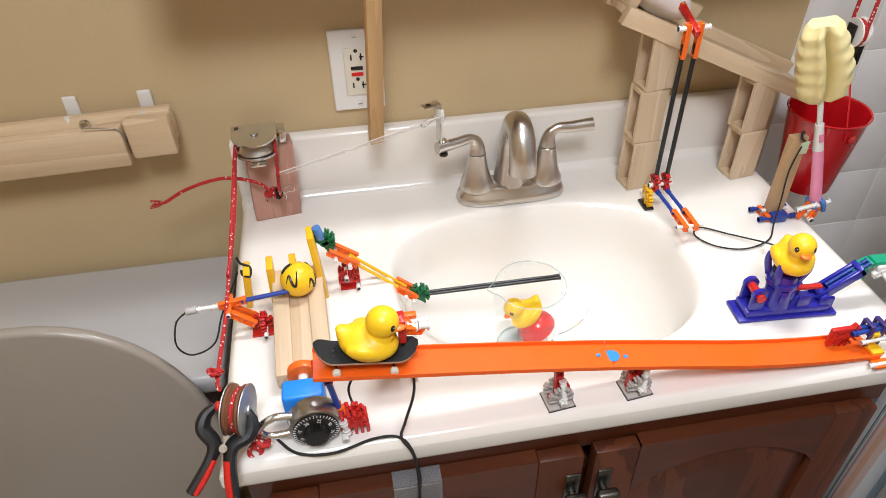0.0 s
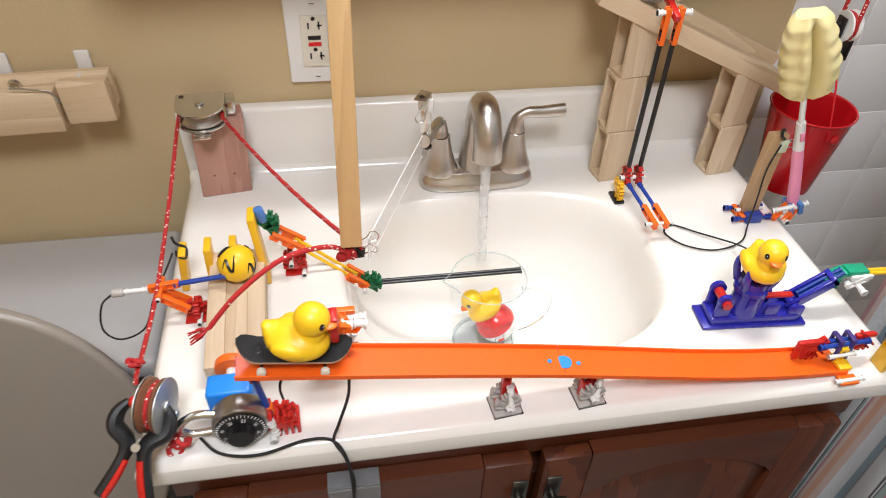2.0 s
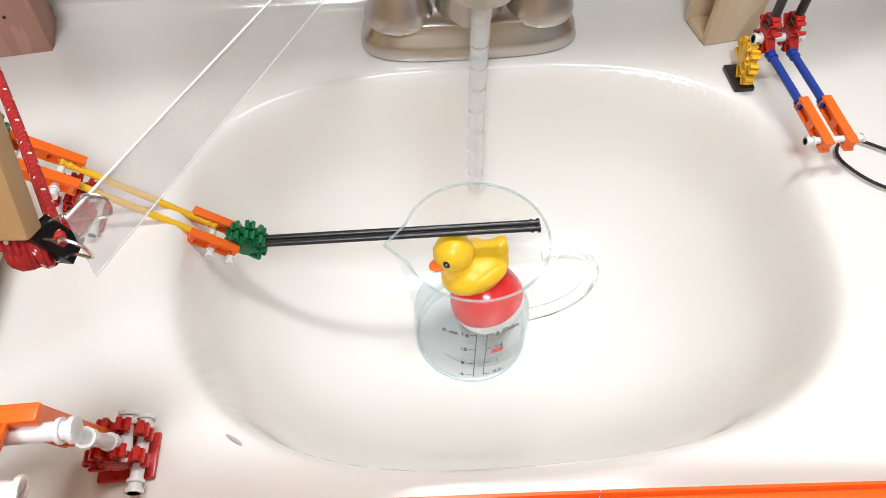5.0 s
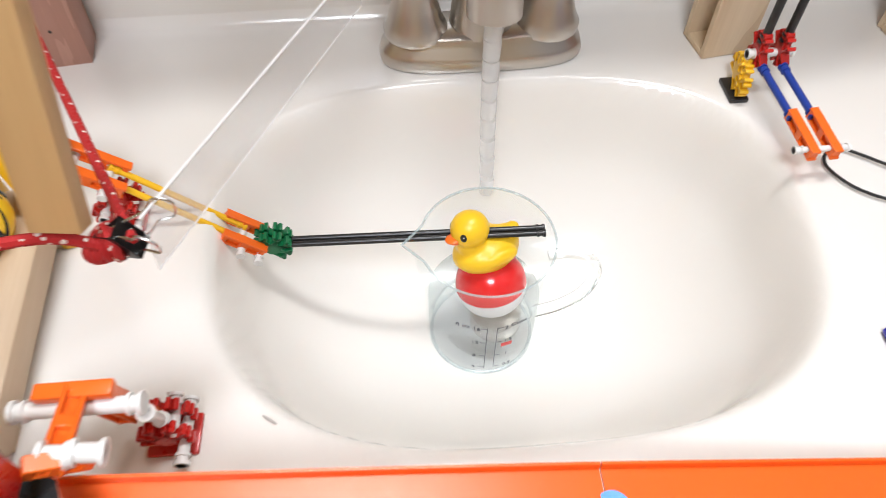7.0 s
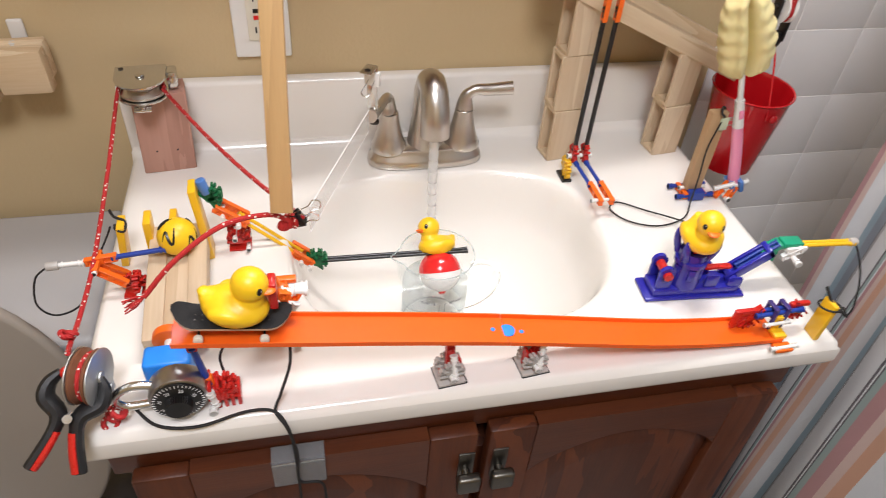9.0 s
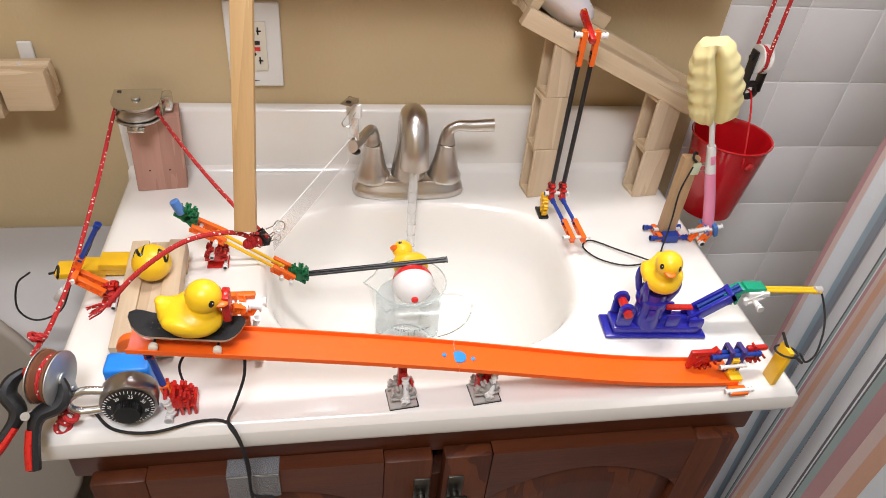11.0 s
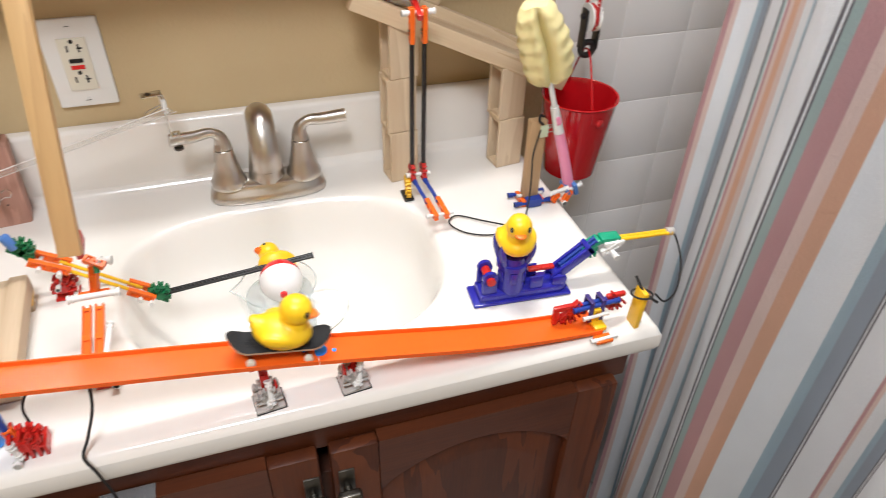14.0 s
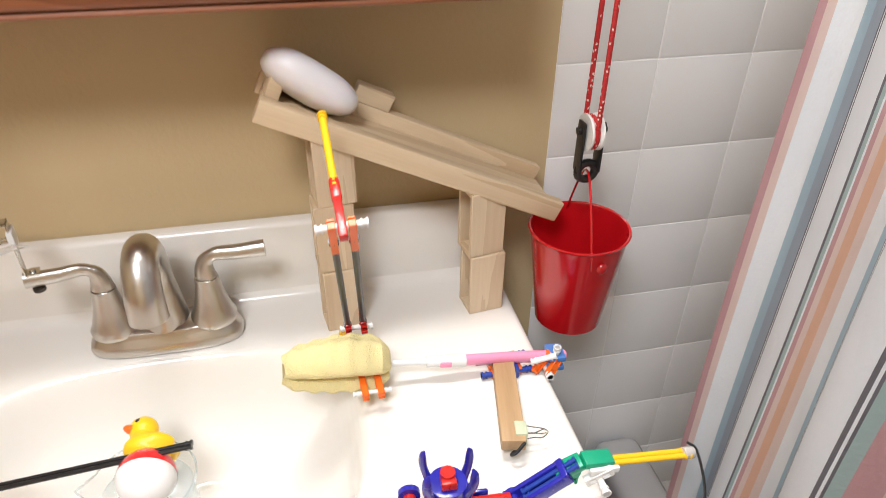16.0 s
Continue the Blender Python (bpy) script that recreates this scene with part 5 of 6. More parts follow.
for x0, x1 in ((0.009, 0.019), (0.020, 0.031)):
    part("pin", rod(bm_new(), (x0, -0.051, 0.092), (x1, -0.051, 0.090), 0.0036), K_WHT, gate, "white rod")
part("peg", cyl(bm_new(), (0.016, -0.046, 0.080), (0.016, -0.052, 0.088), 0.003, seg=12), K_GRN, gate, "green peg")
part("stop", box(bm_new(), 0.000, 0.007, -0.072, -0.056, 0.092, 0.120, 0.0015), K_RED, gate, "red stop plate")

# ---- end stop and trip domino on the track's low end ----
stop = thing("end_stop", "red and blue toy rod pusher at the track end", "toy lever", pose(0.310, TY, T))
bm = connector(bm_new(), at(-0.024, 0.006, 0.024, SIDE), (0, 45, 315, 270, 225), 0.016)
box(bm, -0.044, -0.014, 0.003, 0.009, 0.028, 0.035, 0.002)
box(bm, -0.044, -0.037, 0.003, 0.009, 0.010, 0.030, 0.002)
connector(bm, at(0.034, 0.006, 0.028, SIDE), (135, 180, 225, 270, 315), 0.014)
box(bm, 0.020, 0.044, 0.003, 0.009, 0.032, 0.038, 0.002)
part("red_end", bm, K_RED, stop)
bm = rod(bm_new(), (-0.022, 0.006, 0.030), (0.034, 0.006, 0.033), 0.0026)
rod(bm, (-0.022, 0.0005, 0.029), (0.034, 0.0005, 0.032), 0.0026)
part("blue_rod", bm, K_BLUE, stop, "blue rods")
end_guide = thing("end_guide", "purple and yellow toy guide clipped on the track", "toy stand", pose(0.310, TY, T))
bm = bm_new()
for x in (-0.004, 0.010):
    box(bm, x, x + 0.005, -0.004, -0.0015, 0.010, 0.038, 0.0008)
    box(bm, x, x + 0.005, 0.010, 0.0125, 0.010, 0.038, 0.0008)
    box(bm, x, x + 0.005, -0.004, 0.0125, 0.0365, 0.0395, 0.0008)
part("loop", bm, K_PUR, end_guide)
bm = bm_new()
straight_clip(bm, (0.004, -0.002, 0.006), (0.006, -0.002, 0.028))
box(bm, 0.0, 0.014, -0.016, 0.006, 0.006, 0.011, 0.001)
box(bm, -0.004, 0.016, -0.030, -0.018, 0.0005, 0.0045, 0.001, mi=1)
part("clip", bm, [K_YEL, K_OR], end_guide)
bm = rod(bm_new(), (-0.012, -0.006, 0.020), (0.018, -0.006, 0.022))
rod(bm, (-0.010, -0.026, 0.004), (0.022, -0.026, 0.006))
part("pin", bm, K_WHT, end_guide, "white rods")
tripdom = thing("yellow_domino", "yellow plastic domino tied with black cord", "domino", pose(0.363, -0.459, T), "yellow dominoes")
part("tile_body", box(bm_new(), -0.003, 0.003, -0.0092, 0.0092, 0.0005, 0.051, 0.0012), K_YEL, tripdom)
bm = tube(bm_new(), smooth_path([(-0.005, 0.012, 0.062), (0.0, 0.0, 0.050), (0.006, -0.011, 0.046), (0.012, -0.014, 0.042)]), 0.0016, 7)
torus(bm, (0.0, 0, 0.045), (0, 0.2, 1), 0.0115, 0.0012, 18)
part("cord_knot", bm, BLKCORD, tripdom, "black cord knot")

# ---- duck launcher ----
CX, CY = 0.257, -0.372
launcher = thing("duck_launcher", "royal blue plastic catapult with claw fingers", "toy catapult", pose(CX, CY, T, 0, 0, -4))
bm = bm_new()
box(bm, -0.060, 0.060, -0.0185, 0.0185, 0.0005, 0.005, 0.002, seg=2)
box(bm, -0.052, 0.050, -0.0150, 0.0150, 0.004, 0.015, 0.003, seg=2)
part("base", bm, CATBLUE, launcher)
bm = bm_new()
for y in (-0.013, 0.009):
    box(bm, -0.050, -0.032, y, y + 0.005, 0.015, 0.037, 0.002)
    cyl(bm, (-0.041, y, 0.037), (-0.041, y + 0.005, 0.037), 0.009, seg=18)
    box(bm, 0.008, 0.024, y, y + 0.004, 0.012, 0.032, 0.002)
    box(bm, 0.036, 0.054, y, y + 0.004, 0.004, 0.026, 0.003)
part("bracket", bm, CATBLUE, launcher)
bm = cyl(bm_new(), (-0.041, -0.017, 0.036), (-0.041, 0.017, 0.036), 0.0052, seg=14)
part("axle", bm, K_RED, launcher, "red axle")
bm = lathe(bm_new(), [(0.0, 0.012), (0.0165, 0.012), (0.0175, 0.020), (0.0155, 0.030), (0.0155, 0.044), (0.0182, 0.046), (0.0182, 0.052), (0.0155, 0.053), (0.0150, 0.062), (0.012, 0.063), (0.0, 0.062)], (-0.012, 0, 0), 30)
for k in range(3):
    box(bm, 0.014, 0.0175, -0.004, 0.004, 0.028, 0.044, 0.001, at(-0.012, 0, 0, pose(0, 0, 0, 0, 0, 200 + 60 * k)))
part("barrel", bm, CATBLUE, launcher)
for a in (30, 145, 215, 330):
    bm = tube(bm_new(), smooth_path([at(-0.012, 0, 0, pose(0, 0, 0, 0, 0, a)) @ Vector(p) for p in ((0.0155, 0, 0.052), (0.021, 0, 0.068), (0.0215, 0, 0.080), (0.020, 0, 0.086))], 6), [0.0048, 0.0048, 0.0047, 0.0046, 0.0045, 0.0044, 0.0043, 0.0042, 0.0041, 0.004, 0.0038, 0.0036, 0.0034, 0.003, 0.0026, 0.0022, 0.0018, 0.0014, 0.001], 10, 0.6)
    part("finger", bm, CATBLUE, launcher)
bm = cyl(bm_new(), (-0.012, 0, 0.066), (-0.012, 0, 0.074), 0.006, seg=14)
box(bm, -0.018, -0.006, -0.010, -0.004, 0.064, 0.072, 0.001)
part("trigger", bm, K_RED, launcher, "red trigger")
bm = box(bm_new(), 0.008, 0.040, -0.004, 0.003, 0.0325, 0.0365, 0.001)
part("latch", bm, K_RED, launcher, "red latch bar")
larm = thing("launch_lever", "blue launching arm with green and yellow rods", "toy lever", pose(CX + 0.046, CY + 0.001, T + 0.019))
bm = bm_new()
K = pose(0, 0, 0, 0, -38, 0)
box(bm, -0.008, 0.052, -0.009, -0.005, -0.005, 0.007, 0.001, K)
box(bm, -0.008, 0.052, 0.005, 0.009, -0.005, 0.007, 0.001, K)
box(bm, 0.0, 0.052, -0.008, 0.008, -0.005, -0.002, 0.001, K)
box(bm, 0.046, 0.052, -0.009, 0.009, -0.005, 0.008, 0.001, K)
cyl(bm, (0, -0.012, 0), (0, 0.012, 0), 0.005, seg=14)
part("cradle", bm, CATBLUE, larm)
bm = bm_new()
for y in (-0.003, 0.003):
    rod(bm, K @ Vector((0.010, y, 0.003)), K @ Vector((0.062, y, 0.003)))
part("rod", bm, K_BLUE, larm, "blue rods")
bm = bm_new()
G = at(0.049, 0, 0.024)
connector(bm, G @ at(0, 0.004, 0, SIDE), (135, 180, 225, 270))
box(bm, -0.014, 0.010, -0.004, 0.011, 0.006, 0.013, 0.0015, G @ pose(0, 0, 0, 0, -28, 0))
box(bm, 0.004, 0.030, -0.004, 0.011, 0.010, 0.017, 0.0015, G @ pose(0, 0, 0, 0, 4, 0))
part("green_joint", bm, GREENP, larm, "green joint")
bm = box(bm_new(), 0.008, 0.034, -0.008, -0.004, 0.006, 0.012, 0.001, G)
straight_clip(bm, G @ Vector((0.006, -0.006, -0.002)), G @ Vector((0.028, -0.006, 0.009)))
rod(bm, G @ Vector((0.018, -0.022, 0.000)), G @ Vector((0.018, 0.004, 0.001)), 0.003)
part("white_joint", bm, K_WHT, larm, "white connector")
bm = bm_new()
for y in (0.0, 0.005):
    rod(bm, G @ Vector((0.022, y, 0.0095)), G @ Vector((0.104, y, 0.004)), 0.0024)
part("yellow_rod", bm, K_YEL, larm, "yellow rods")
bm = cyl(bm_new(), G @ Vector((0.098, 0.0025, 0.0045)), G @ Vector((0.108, 0.0025, 0.004)), 0.0052, seg=14, bev=0.001)
part("end_cap", bm, K_GRY, larm, "grey end cap")
lcord = thing("trigger_cord", "thin black cord from arm to domino", "cord")
bm = tube(bm_new(), smooth_path([(0.457, -0.363, T + 0.046), (0.464, -0.370, T + 0.040), (0.462, -0.395, T + 0.018), (0.440, -0.425, T + 0.004), (0.405, -0.450, T + 0.016), (0.380, -0.460, T + 0.042)], 8), 0.0012, 7)
part("cord_run", bm, BLKCORD, lcord)
flyer = duck("rubber_duck", 0.054, "yellow rubber duck sitting in the launcher", pose(0.246, CY, T + 0.072, 0, 0, -62))

# ---- post with cord and the dish sponge brush ----
post_base = thing("post_stand", "orange and blue toy rod stand", "toy stand", pose(0.346, -0.196, T))
bm = bm_new()
for s in (-1, 1):
    straight_clip(bm, (s * 0.013, -0.016, 0.006), (s * 0.013, 0.012, 0.006), (1, 0, 0))
part("side_clip", bm, K_OR, post_base)
bm = bm_new()
for y in (-0.014, 0.010):
    rod(bm, (-0.027, y, 0.006), (0.027, y, 0.006), 0.0028)
box(bm, -0.010, 0.012, -0.020, -0.006, 0.001, 0.014, 0.0012)
part("rod", bm, K_BLUE, post_base, "blue rods")
bm = rod(bm_new(), (-0.020, -0.004, 0.013), (0.018, -0.004, 0.013))
part("pin", bm, K_WHT, post_base, "white rod")
post = thing("wooden_post", "small oak post tipped by a cord", "wood post", pose(0.344, -0.200, T + 0.012))
part("post_body", box(bm_new(), -0.011, 0.011, -0.006, 0.006, 0.0, 0.118, 0.001), OAKZ, post)
bm = bm_new()
box(bm, 0.002, 0.013, -0.0085, 0.0075, 0.094, 0.111, 0.001)
pc = part("clip_body", bm, PALEGREEN, post, "pale green binder clip")
bm = bm_new()
for s in (-1, 1):
    tube(bm, smooth_path([(0.012, s * 0.005, 0.098), (0.020, s * 0.004, 0.099), (0.028, s * 0.006, 0.100 + s * 0.003), (0.033, 0, 0.101), (0.028, -s * 0.005, 0.103), (0.020, -s * 0.003, 0.105), (0.012, -s * 0.004, 0.106)]), 0.0006, 6)
part("wire_handle", bm, CHROME, post, "bent steel wire handle")
bm = tube(bm_new(), smooth_path([(0.004, -0.0085, 0.114), (-0.002, -0.009, 0.120), (0.002, -0.002, 0.124), (0.010, 0.004, 0.118)]), 0.0016, 7)
part("cord_knot", bm, BLKCORD, post, "black cord knot")
pcord = thing("post_string", "thin black cord looping across the counter", "cord")
bm = tube(bm_new(), smooth_path([(0.344, -0.211, T + 0.120), (0.336, -0.214, T + 0.085), (0.336, -0.218, T + 0.045), (0.330, -0.228, T + 0.010), (0.310, -0.252, T + 0.004), (0.270, -0.262, T + 0.003), (0.235, -0.248, T + 0.003), (0.220, -0.222, T + 0.003), (0.235, -0.208, T + 0.003), (0.265, -0.230, T + 0.004), (0.292, -0.262, T + 0.012), (0.276, -0.310, T + 0.045), (0.262, -0.340, T + 0.068)], 8), 0.0011, 7)
part("cord_run", bm, BLKCORD, pcord)

brush_base = thing("brush_stand", "orange and white toy rod stand on the counter edge", "toy stand", pose(0.384, -0.207, T))
bm = bm_new()
straight_clip(bm, (-0.010, -0.006, 0.004), (0.010, 0.000, 0.022))
straight_clip(bm, (0.004, -0.014, 0.004), (0.016, -0.008, 0.020))
part("clip", bm, K_OR, brush_base)
bm = rod(bm_new(), (-0.012, -0.004, 0.016), (0.012, -0.010, 0.026), 0.003)
rod(bm, (0.004, -0.020, 0.006), (0.004, 0.004, 0.006), 0.003)
part("pin", bm, K_WHT, brush_base, "white rods")
brush = thing("sponge_brush", "pink-handled bottle brush with yellow foam head", "bottle brush", pose(0.405, -0.200, T + 0.014, 0, -17, 0))
bm = tube(bm_new(), smooth_path([(0, 0, -0.008), (0, 0, 0.0), (0.001, 0, 0.05), (0, 0, 0.100)], 6), [0.0055, 0.0068, 0.0075, 0.0078, 0.008, 0.008, 0.008, 0.0079, 0.0078, 0.0077, 0.0076, 0.0075, 0.0074, 0.0073, 0.0072, 0.0072, 0.0071, 0.007, 0.007], 16, 0.75)
part("grip", bm, PINKP, brush)
bm = cyl(bm_new(), (0, 0, 0.100), (0, 0, 0.140), 0.0068, 0.0055, 16)
cyl(bm, (0, 0, 0.139), (0, 0, 0.182), 0.0035, seg=12)
cyl(bm, (0, 0, 0.180), (0, 0, 0.268), 0.0028, seg=10)
part("neck", bm, K_WHT, brush, "white plastic neck")
bm = box(bm_new(), -0.003, 0.003, -0.0074, -0.005, 0.115, 0.127, 0.001)
part("label_bar", bm, PINKP, brush, "small pink mark")
t = bmesh.new()
rings = []
for i in range(34):
    u = i / 33
    z = 0.178 + 0.103 * u
    env = (0.80 + 0.26 * math.sin(math.pi * min(1, 0.1 + u))) * min(1, 0.66 + (1 - u) * 3.2) * min(1, 0.62 + u * 4)
    ring = []
    for k in range(64):
        a = 2 * math.pi * k / 64
        cleft = 0.0
        for c, w, dp in ((-1.75, 0.26, 0.80), (-2.5, 0.24, 0.16), (0.35, 0.3, 0.14), (1.6, 0.24, 0.4)):
            dd = (a - c + math.pi) % (2 * math.pi) - math.pi
            cleft += dp * math.exp(-(dd / w) ** 2) * min(1, 6 * (1 - u) + 0.1)
        scal = 1 + 0.034 * math.sin(u * 36 + 1.2 * math.sin(a * 2)) * (0.4 + abs(math.cos(a)))
        r = env * scal * (1 - cleft)
        ring.append(t.verts.new((0.030 * r * math.cos(a) + 0.002 * math.sin(u * 5), 0.0265 * r * math.sin(a), z + 0.002 * math.cos(3 * a) * u)))
    rings.append(ring)
for a, b in zip(rings, rings[1:]):
    for k in range(64):
        t.faces.new((a[k], a[(k + 1) % 64], b[(k + 1) % 64], b[k]))
t.faces.new(rings[0]), t.faces.new(rings[-1])
bmesh.ops.recalc_face_normals(t, faces=t.faces)
part("foam_head", merge(bm_new(), t), SPONGE, brush, "lobed pale yellow foam")
bm = bm_new()
for x in (-0.006, 0.006):
    box(bm, x - 0.003, x + 0.003, -0.013, 0.010, -0.004, 0.014, 0.0015, at(0, 0, 0))
part("joint", bm, K_LBLUE, brush, "blue connectors")
bm = rod(bm_new(), (-0.016, -0.006, 0.004), (0.018, -0.006, 0.006), 0.003)
part("pin", bm, K_WHT, brush, "white rod")

# ---- tall lever ----
tall_base = thing("tall_lever_stand", "red, yellow and blue toy rod foot", "toy stand", pose(0.199, -0.140, T))
bm = bm_new()
connector(bm, at(-0.014, -0.004, 0.016, pose(0, 0, 0, 90, 0, 80)), (0, 45, 90, 135, 180, 225), 0.013)
connector(bm, at(-0.014, 0.004, 0.016, pose(0, 0, 0, 90, 0, 80)), (0, 45, 90, 135, 180, 225), 0.013)
part("gear", bm, K_YEL, tall_base, "yellow connectors")
bm = bm_new()
box(bm, -0.022, -0.008, -0.014, 0.012, 0.0, 0.004, 0.001)
part("pad", bm, K_BLK, tall_base, "black pad")
bm = bm_new()
for x in (-0.007, 0.008):
    rod(bm, (x, -0.010, 0.030), (x + 0.004, -0.060, 0.026), 0.0026)
part("rod", bm, K_BLUE, tall_base, "blue rods")
bm = bm_new()
for x in (-0.003, 0.012):
    straight_clip(bm, (x, -0.055, 0.027), (x + 0.002, -0.094, 0.024), (1, 0, 0))
part("clip", bm, K_OR, tall_base, "orange connectors")
bm = rod(bm_new(), (-0.013, -0.088, 0.025), (0.024, -0.088, 0.025))
rod(bm, (-0.016, 0.0, 0.034), (0.018, 0.0, 0.034), 0.0028)
part("pin", bm, K_WHT, tall_base, "white rods")
tall = thing("tall_lever", "tall black double rod lever with red joints", "toy lever", pose(0.199, -0.140, T + 0.034))
bm = bm_new()
for x in (-0.0075, 0.0085):
    connector(bm, at(x, 0, 0.004, pose(0, 0, 0, 90, 0, 90)), (45, 90, 135, 270, 225, 315), 0.012)
    box(bm, x - 0.003, x + 0.003, -0.004, 0.004, 0.002, 0.018, 0.001)
part("foot_joint", bm, K_RED, tall)
bm = bm_new()
for x in (-0.0075, 0.0085):
    rod(bm, (x, 0, 0.010), (x, 0, 0.205), 0.0031)
part("black_rod", bm, K_BLK, tall, "black rods")
bm = bm_new()
for x in (-0.0075, 0.0085):
    straight_clip(bm, (x, 0, 0.188), (x, 0, 0.232), (1, 0, 0))
part("clip", bm, K_OR, tall, "orange connectors")
bm = rod(bm_new(), (-0.020, 0, 0.226), (0.021, 0, 0.226), 0.003)
part("pin", bm, K_WHT, tall, "white rod")
striker = thing("striker_arm", "red and yellow striker arm pointing at the soap", "toy lever", pose(0.1995, -0.140, T + 0.034 + 0.226))
bm = bm_new()
box(bm, -0.0035, 0.0035, -0.004, 0.004, -0.012, 0.030, 0.001)
box(bm, -0.0042, 0.0042, -0.0042, 0.0042, 0.026, 0.048, 0.002)
part("elbow", bm, K_RED, striker)
bm = rod(bm_new(), (0, 0, 0.040), (0, 0, 0.125), 0.0034)
part("yellow_rod", bm, K_YEL, striker, "yellow rod")

# ---- block towers, ramp, soap ----


def hollow_block(m):
    """An open-ended square wooden box block."""
    b = thing("hollow_block", "pale pine box block with a square hole through it", "wood block", m, "hollow blocks")
    w, d, h, k = 0.017, 0.0205, 0.0785, 0.0055
    for name, bx in (("side", (-w, -w + k, -d, d, 0.0003, h)), ("side", (w - k, w, -d, d, 0.0003, h)), ("bottom", (-w + k, w - k, -d, d, 0.0003, k)), ("top", (-w + k, w - k, -d, d, h - k, h))):
        part(name, box(bm_new(), *bx, 0.0008, seg=1), PINEZ if name == "side" else PINE, b)
    return b


BLOCK = hollow_block(pose(0.190, -0.082, T, 0, 0, 98))
for x, y, z, r in ((0.188, -0.081, 0.0788, 94), (0.191, -0.080, 0.1576, 99), (0.352, -0.085, 0.0, 97), (0.349, -0.083, 0.0788, 101)):
    copy_thing(BLOCK, pose(x, y, T + z, 0, 0, r))

RAMP = pose(0.128, -0.064, T + 0.2660, 0, 25.0, 0)
ramp = thing("soap_ramp", "sloping pine trough on top of the block towers", "ramp", RAMP)
L = 0.335
part("front_board", box(bm_new(), 0.0, L, -0.038, -0.024, -0.0115, 0.0115, 0.001), PINE, ramp)
part("back_board", box(bm_new(), 0.0, L - 0.012, 0.024, 0.038, -0.006, 0.021, 0.001), PINE, ramp)
part("bottom_board", box(bm_new(), 0.004, L - 0.010, -0.0235, 0.0235, -0.0030, 0.0065, 0.001), PINE, ramp)
chock = thing("chock_block", "small pine block on the ramp's back edge", "wood block", RAMP @ pose(0.112, 0.031, 0.0212))
part("chock_body", box(bm_new(), -0.020, 0.020, -0.008, 0.008, 0.0, 0.018, 0.0012), PINE, chock)
end_stop_block = thing("end_block", "small pine block at the ramp's top", "wood block", RAMP @ pose(0.006, 0.0, 0.0068))
part("end_body", box(bm_new(), -0.0015, 0.012, -0.020, 0.020, 0.0, 0.026, 0.0012), PINE, end_stop_block)
soap = thing("soap_bar", "white oval soap bar resting on the ramp", "soap", RAMP @ pose(0.041, -0.008, 0.0330, -26, 13, 4))
t = bmesh.new()
bmesh.ops.create_uvsphere(t, u_segments=40, v_segments=24, radius=1)
for v in t.verts:
    c = v.co
    e = (abs(c.x) ** 2.6 + abs(c.y) ** 2.6) ** (1 / 2.6) if abs(c.x) + abs(c.y) > 0 else 0
    n = math.hypot(c.x, c.y)
    f = n / e if e > 1e-6 else 1
    v.co = Vector((0.050 * c.x * f * 0.97, 0.033 * c.y * f * 0.97, 0.020 * math.copysign(abs(c.z) ** 0.8, c.z) - (0.0025 if c.z > 0.75 else 0)))
part("soap_body", merge(bm_new(), t), SOAP, soap)

# ---- bucket on a pulley ----
bucket = thing("red_bucket", "small glossy red metal bucket hanging from a pulley", "bucket", pose(0.454, -0.110, 0.786) @ Matrix.Diagonal((1.02, 1.02, 1.11, 1)))
bm = lathe(bm_new(), [(0.0, 0.002), (0.036, 0.002), (0.0365, 0.0), (0.038, 0.0), (0.0385, 0.004), (0.0530, 0.108), (0.0548, 0.109), (0.0555, 0.1105), (0.0545, 0.112), (0.0525, 0.111), (0.0512, 0.107), (0.0368, 0.005), (0.0, 0.004)], seg=56)
part("pail", bm, BUCKET, bucket)
bm = tube(bm_new(), smooth_path([(-0.006, -0.0535, 0.092), (-0.007, -0.050, 0.108), (-0.004, -0.022, 0.158), (0, 0, 0.172), (0.004, 0.022, 0.158), (0.006, 0.050, 0.108), (0.006, 0.0535, 0.092)], 8), 0.0012, 8)
for s in (-1, 1):
    ball(bm, (s * -0.006 * -s, s * 0.0525, 0.092), (0.006, 0.003, 0.006), 12)
part("bail", bm, BUCKET, bucket, "red wire bail")
bp = thing("bucket_pulley", "black and white plastic pulley above the bucket", "pulley", pose(0.452, -0.110, 0.972))
bm = bm_new()
for s in (-1, 1):
    box(bm, s * 0.0105 - 0.0018, s * 0.0105 + 0.0018, -0.008, 0.008, 0.006, 0.062, 0.0016)
    cyl(bm, (s * 0.0118, 0, 0.052), (s * 0.0155, 0, 0.052), 0.004, seg=12)
torus(bm, (0, 0, 0.006), (0, 1, 0), 0.0095, 0.0045, 22)
part("frame", bm, K_BLK, bp)
bm = lathe(bm_new(), [(0.003, -0.007), (0.019, -0.007), (0.019, -0.005), (0.014, 0), (0.019, 0.005), (0.019, 0.007), (0.003, 0.007)], (0, 0, 0), 30, at(0, 0, 0.050, pose(0, 0, 0, 0, 90, 0)))
part("wheel", bm, K_WHT, bp, "white wheel")
hcord = thing("hoist_cord", "red braided cord hanging from above", "cord")
bm = bm_new()
for y in (-0.0155, 0.0155):
    tube(bm, [(0.452 - 0.001, -0.110 + y, 1.02), (0.453, -0.110 + y * 0.9, 1.4), (0.455, -0.110 + y * 0.6, 2.445)], 0.0026, 8)
torus(bm, (0.452, -0.110, 1.022), (1, 0, 0), 0.0158, 0.0026, 20, (0, 360))
part("cord_run", bm, ROPE, hcord)

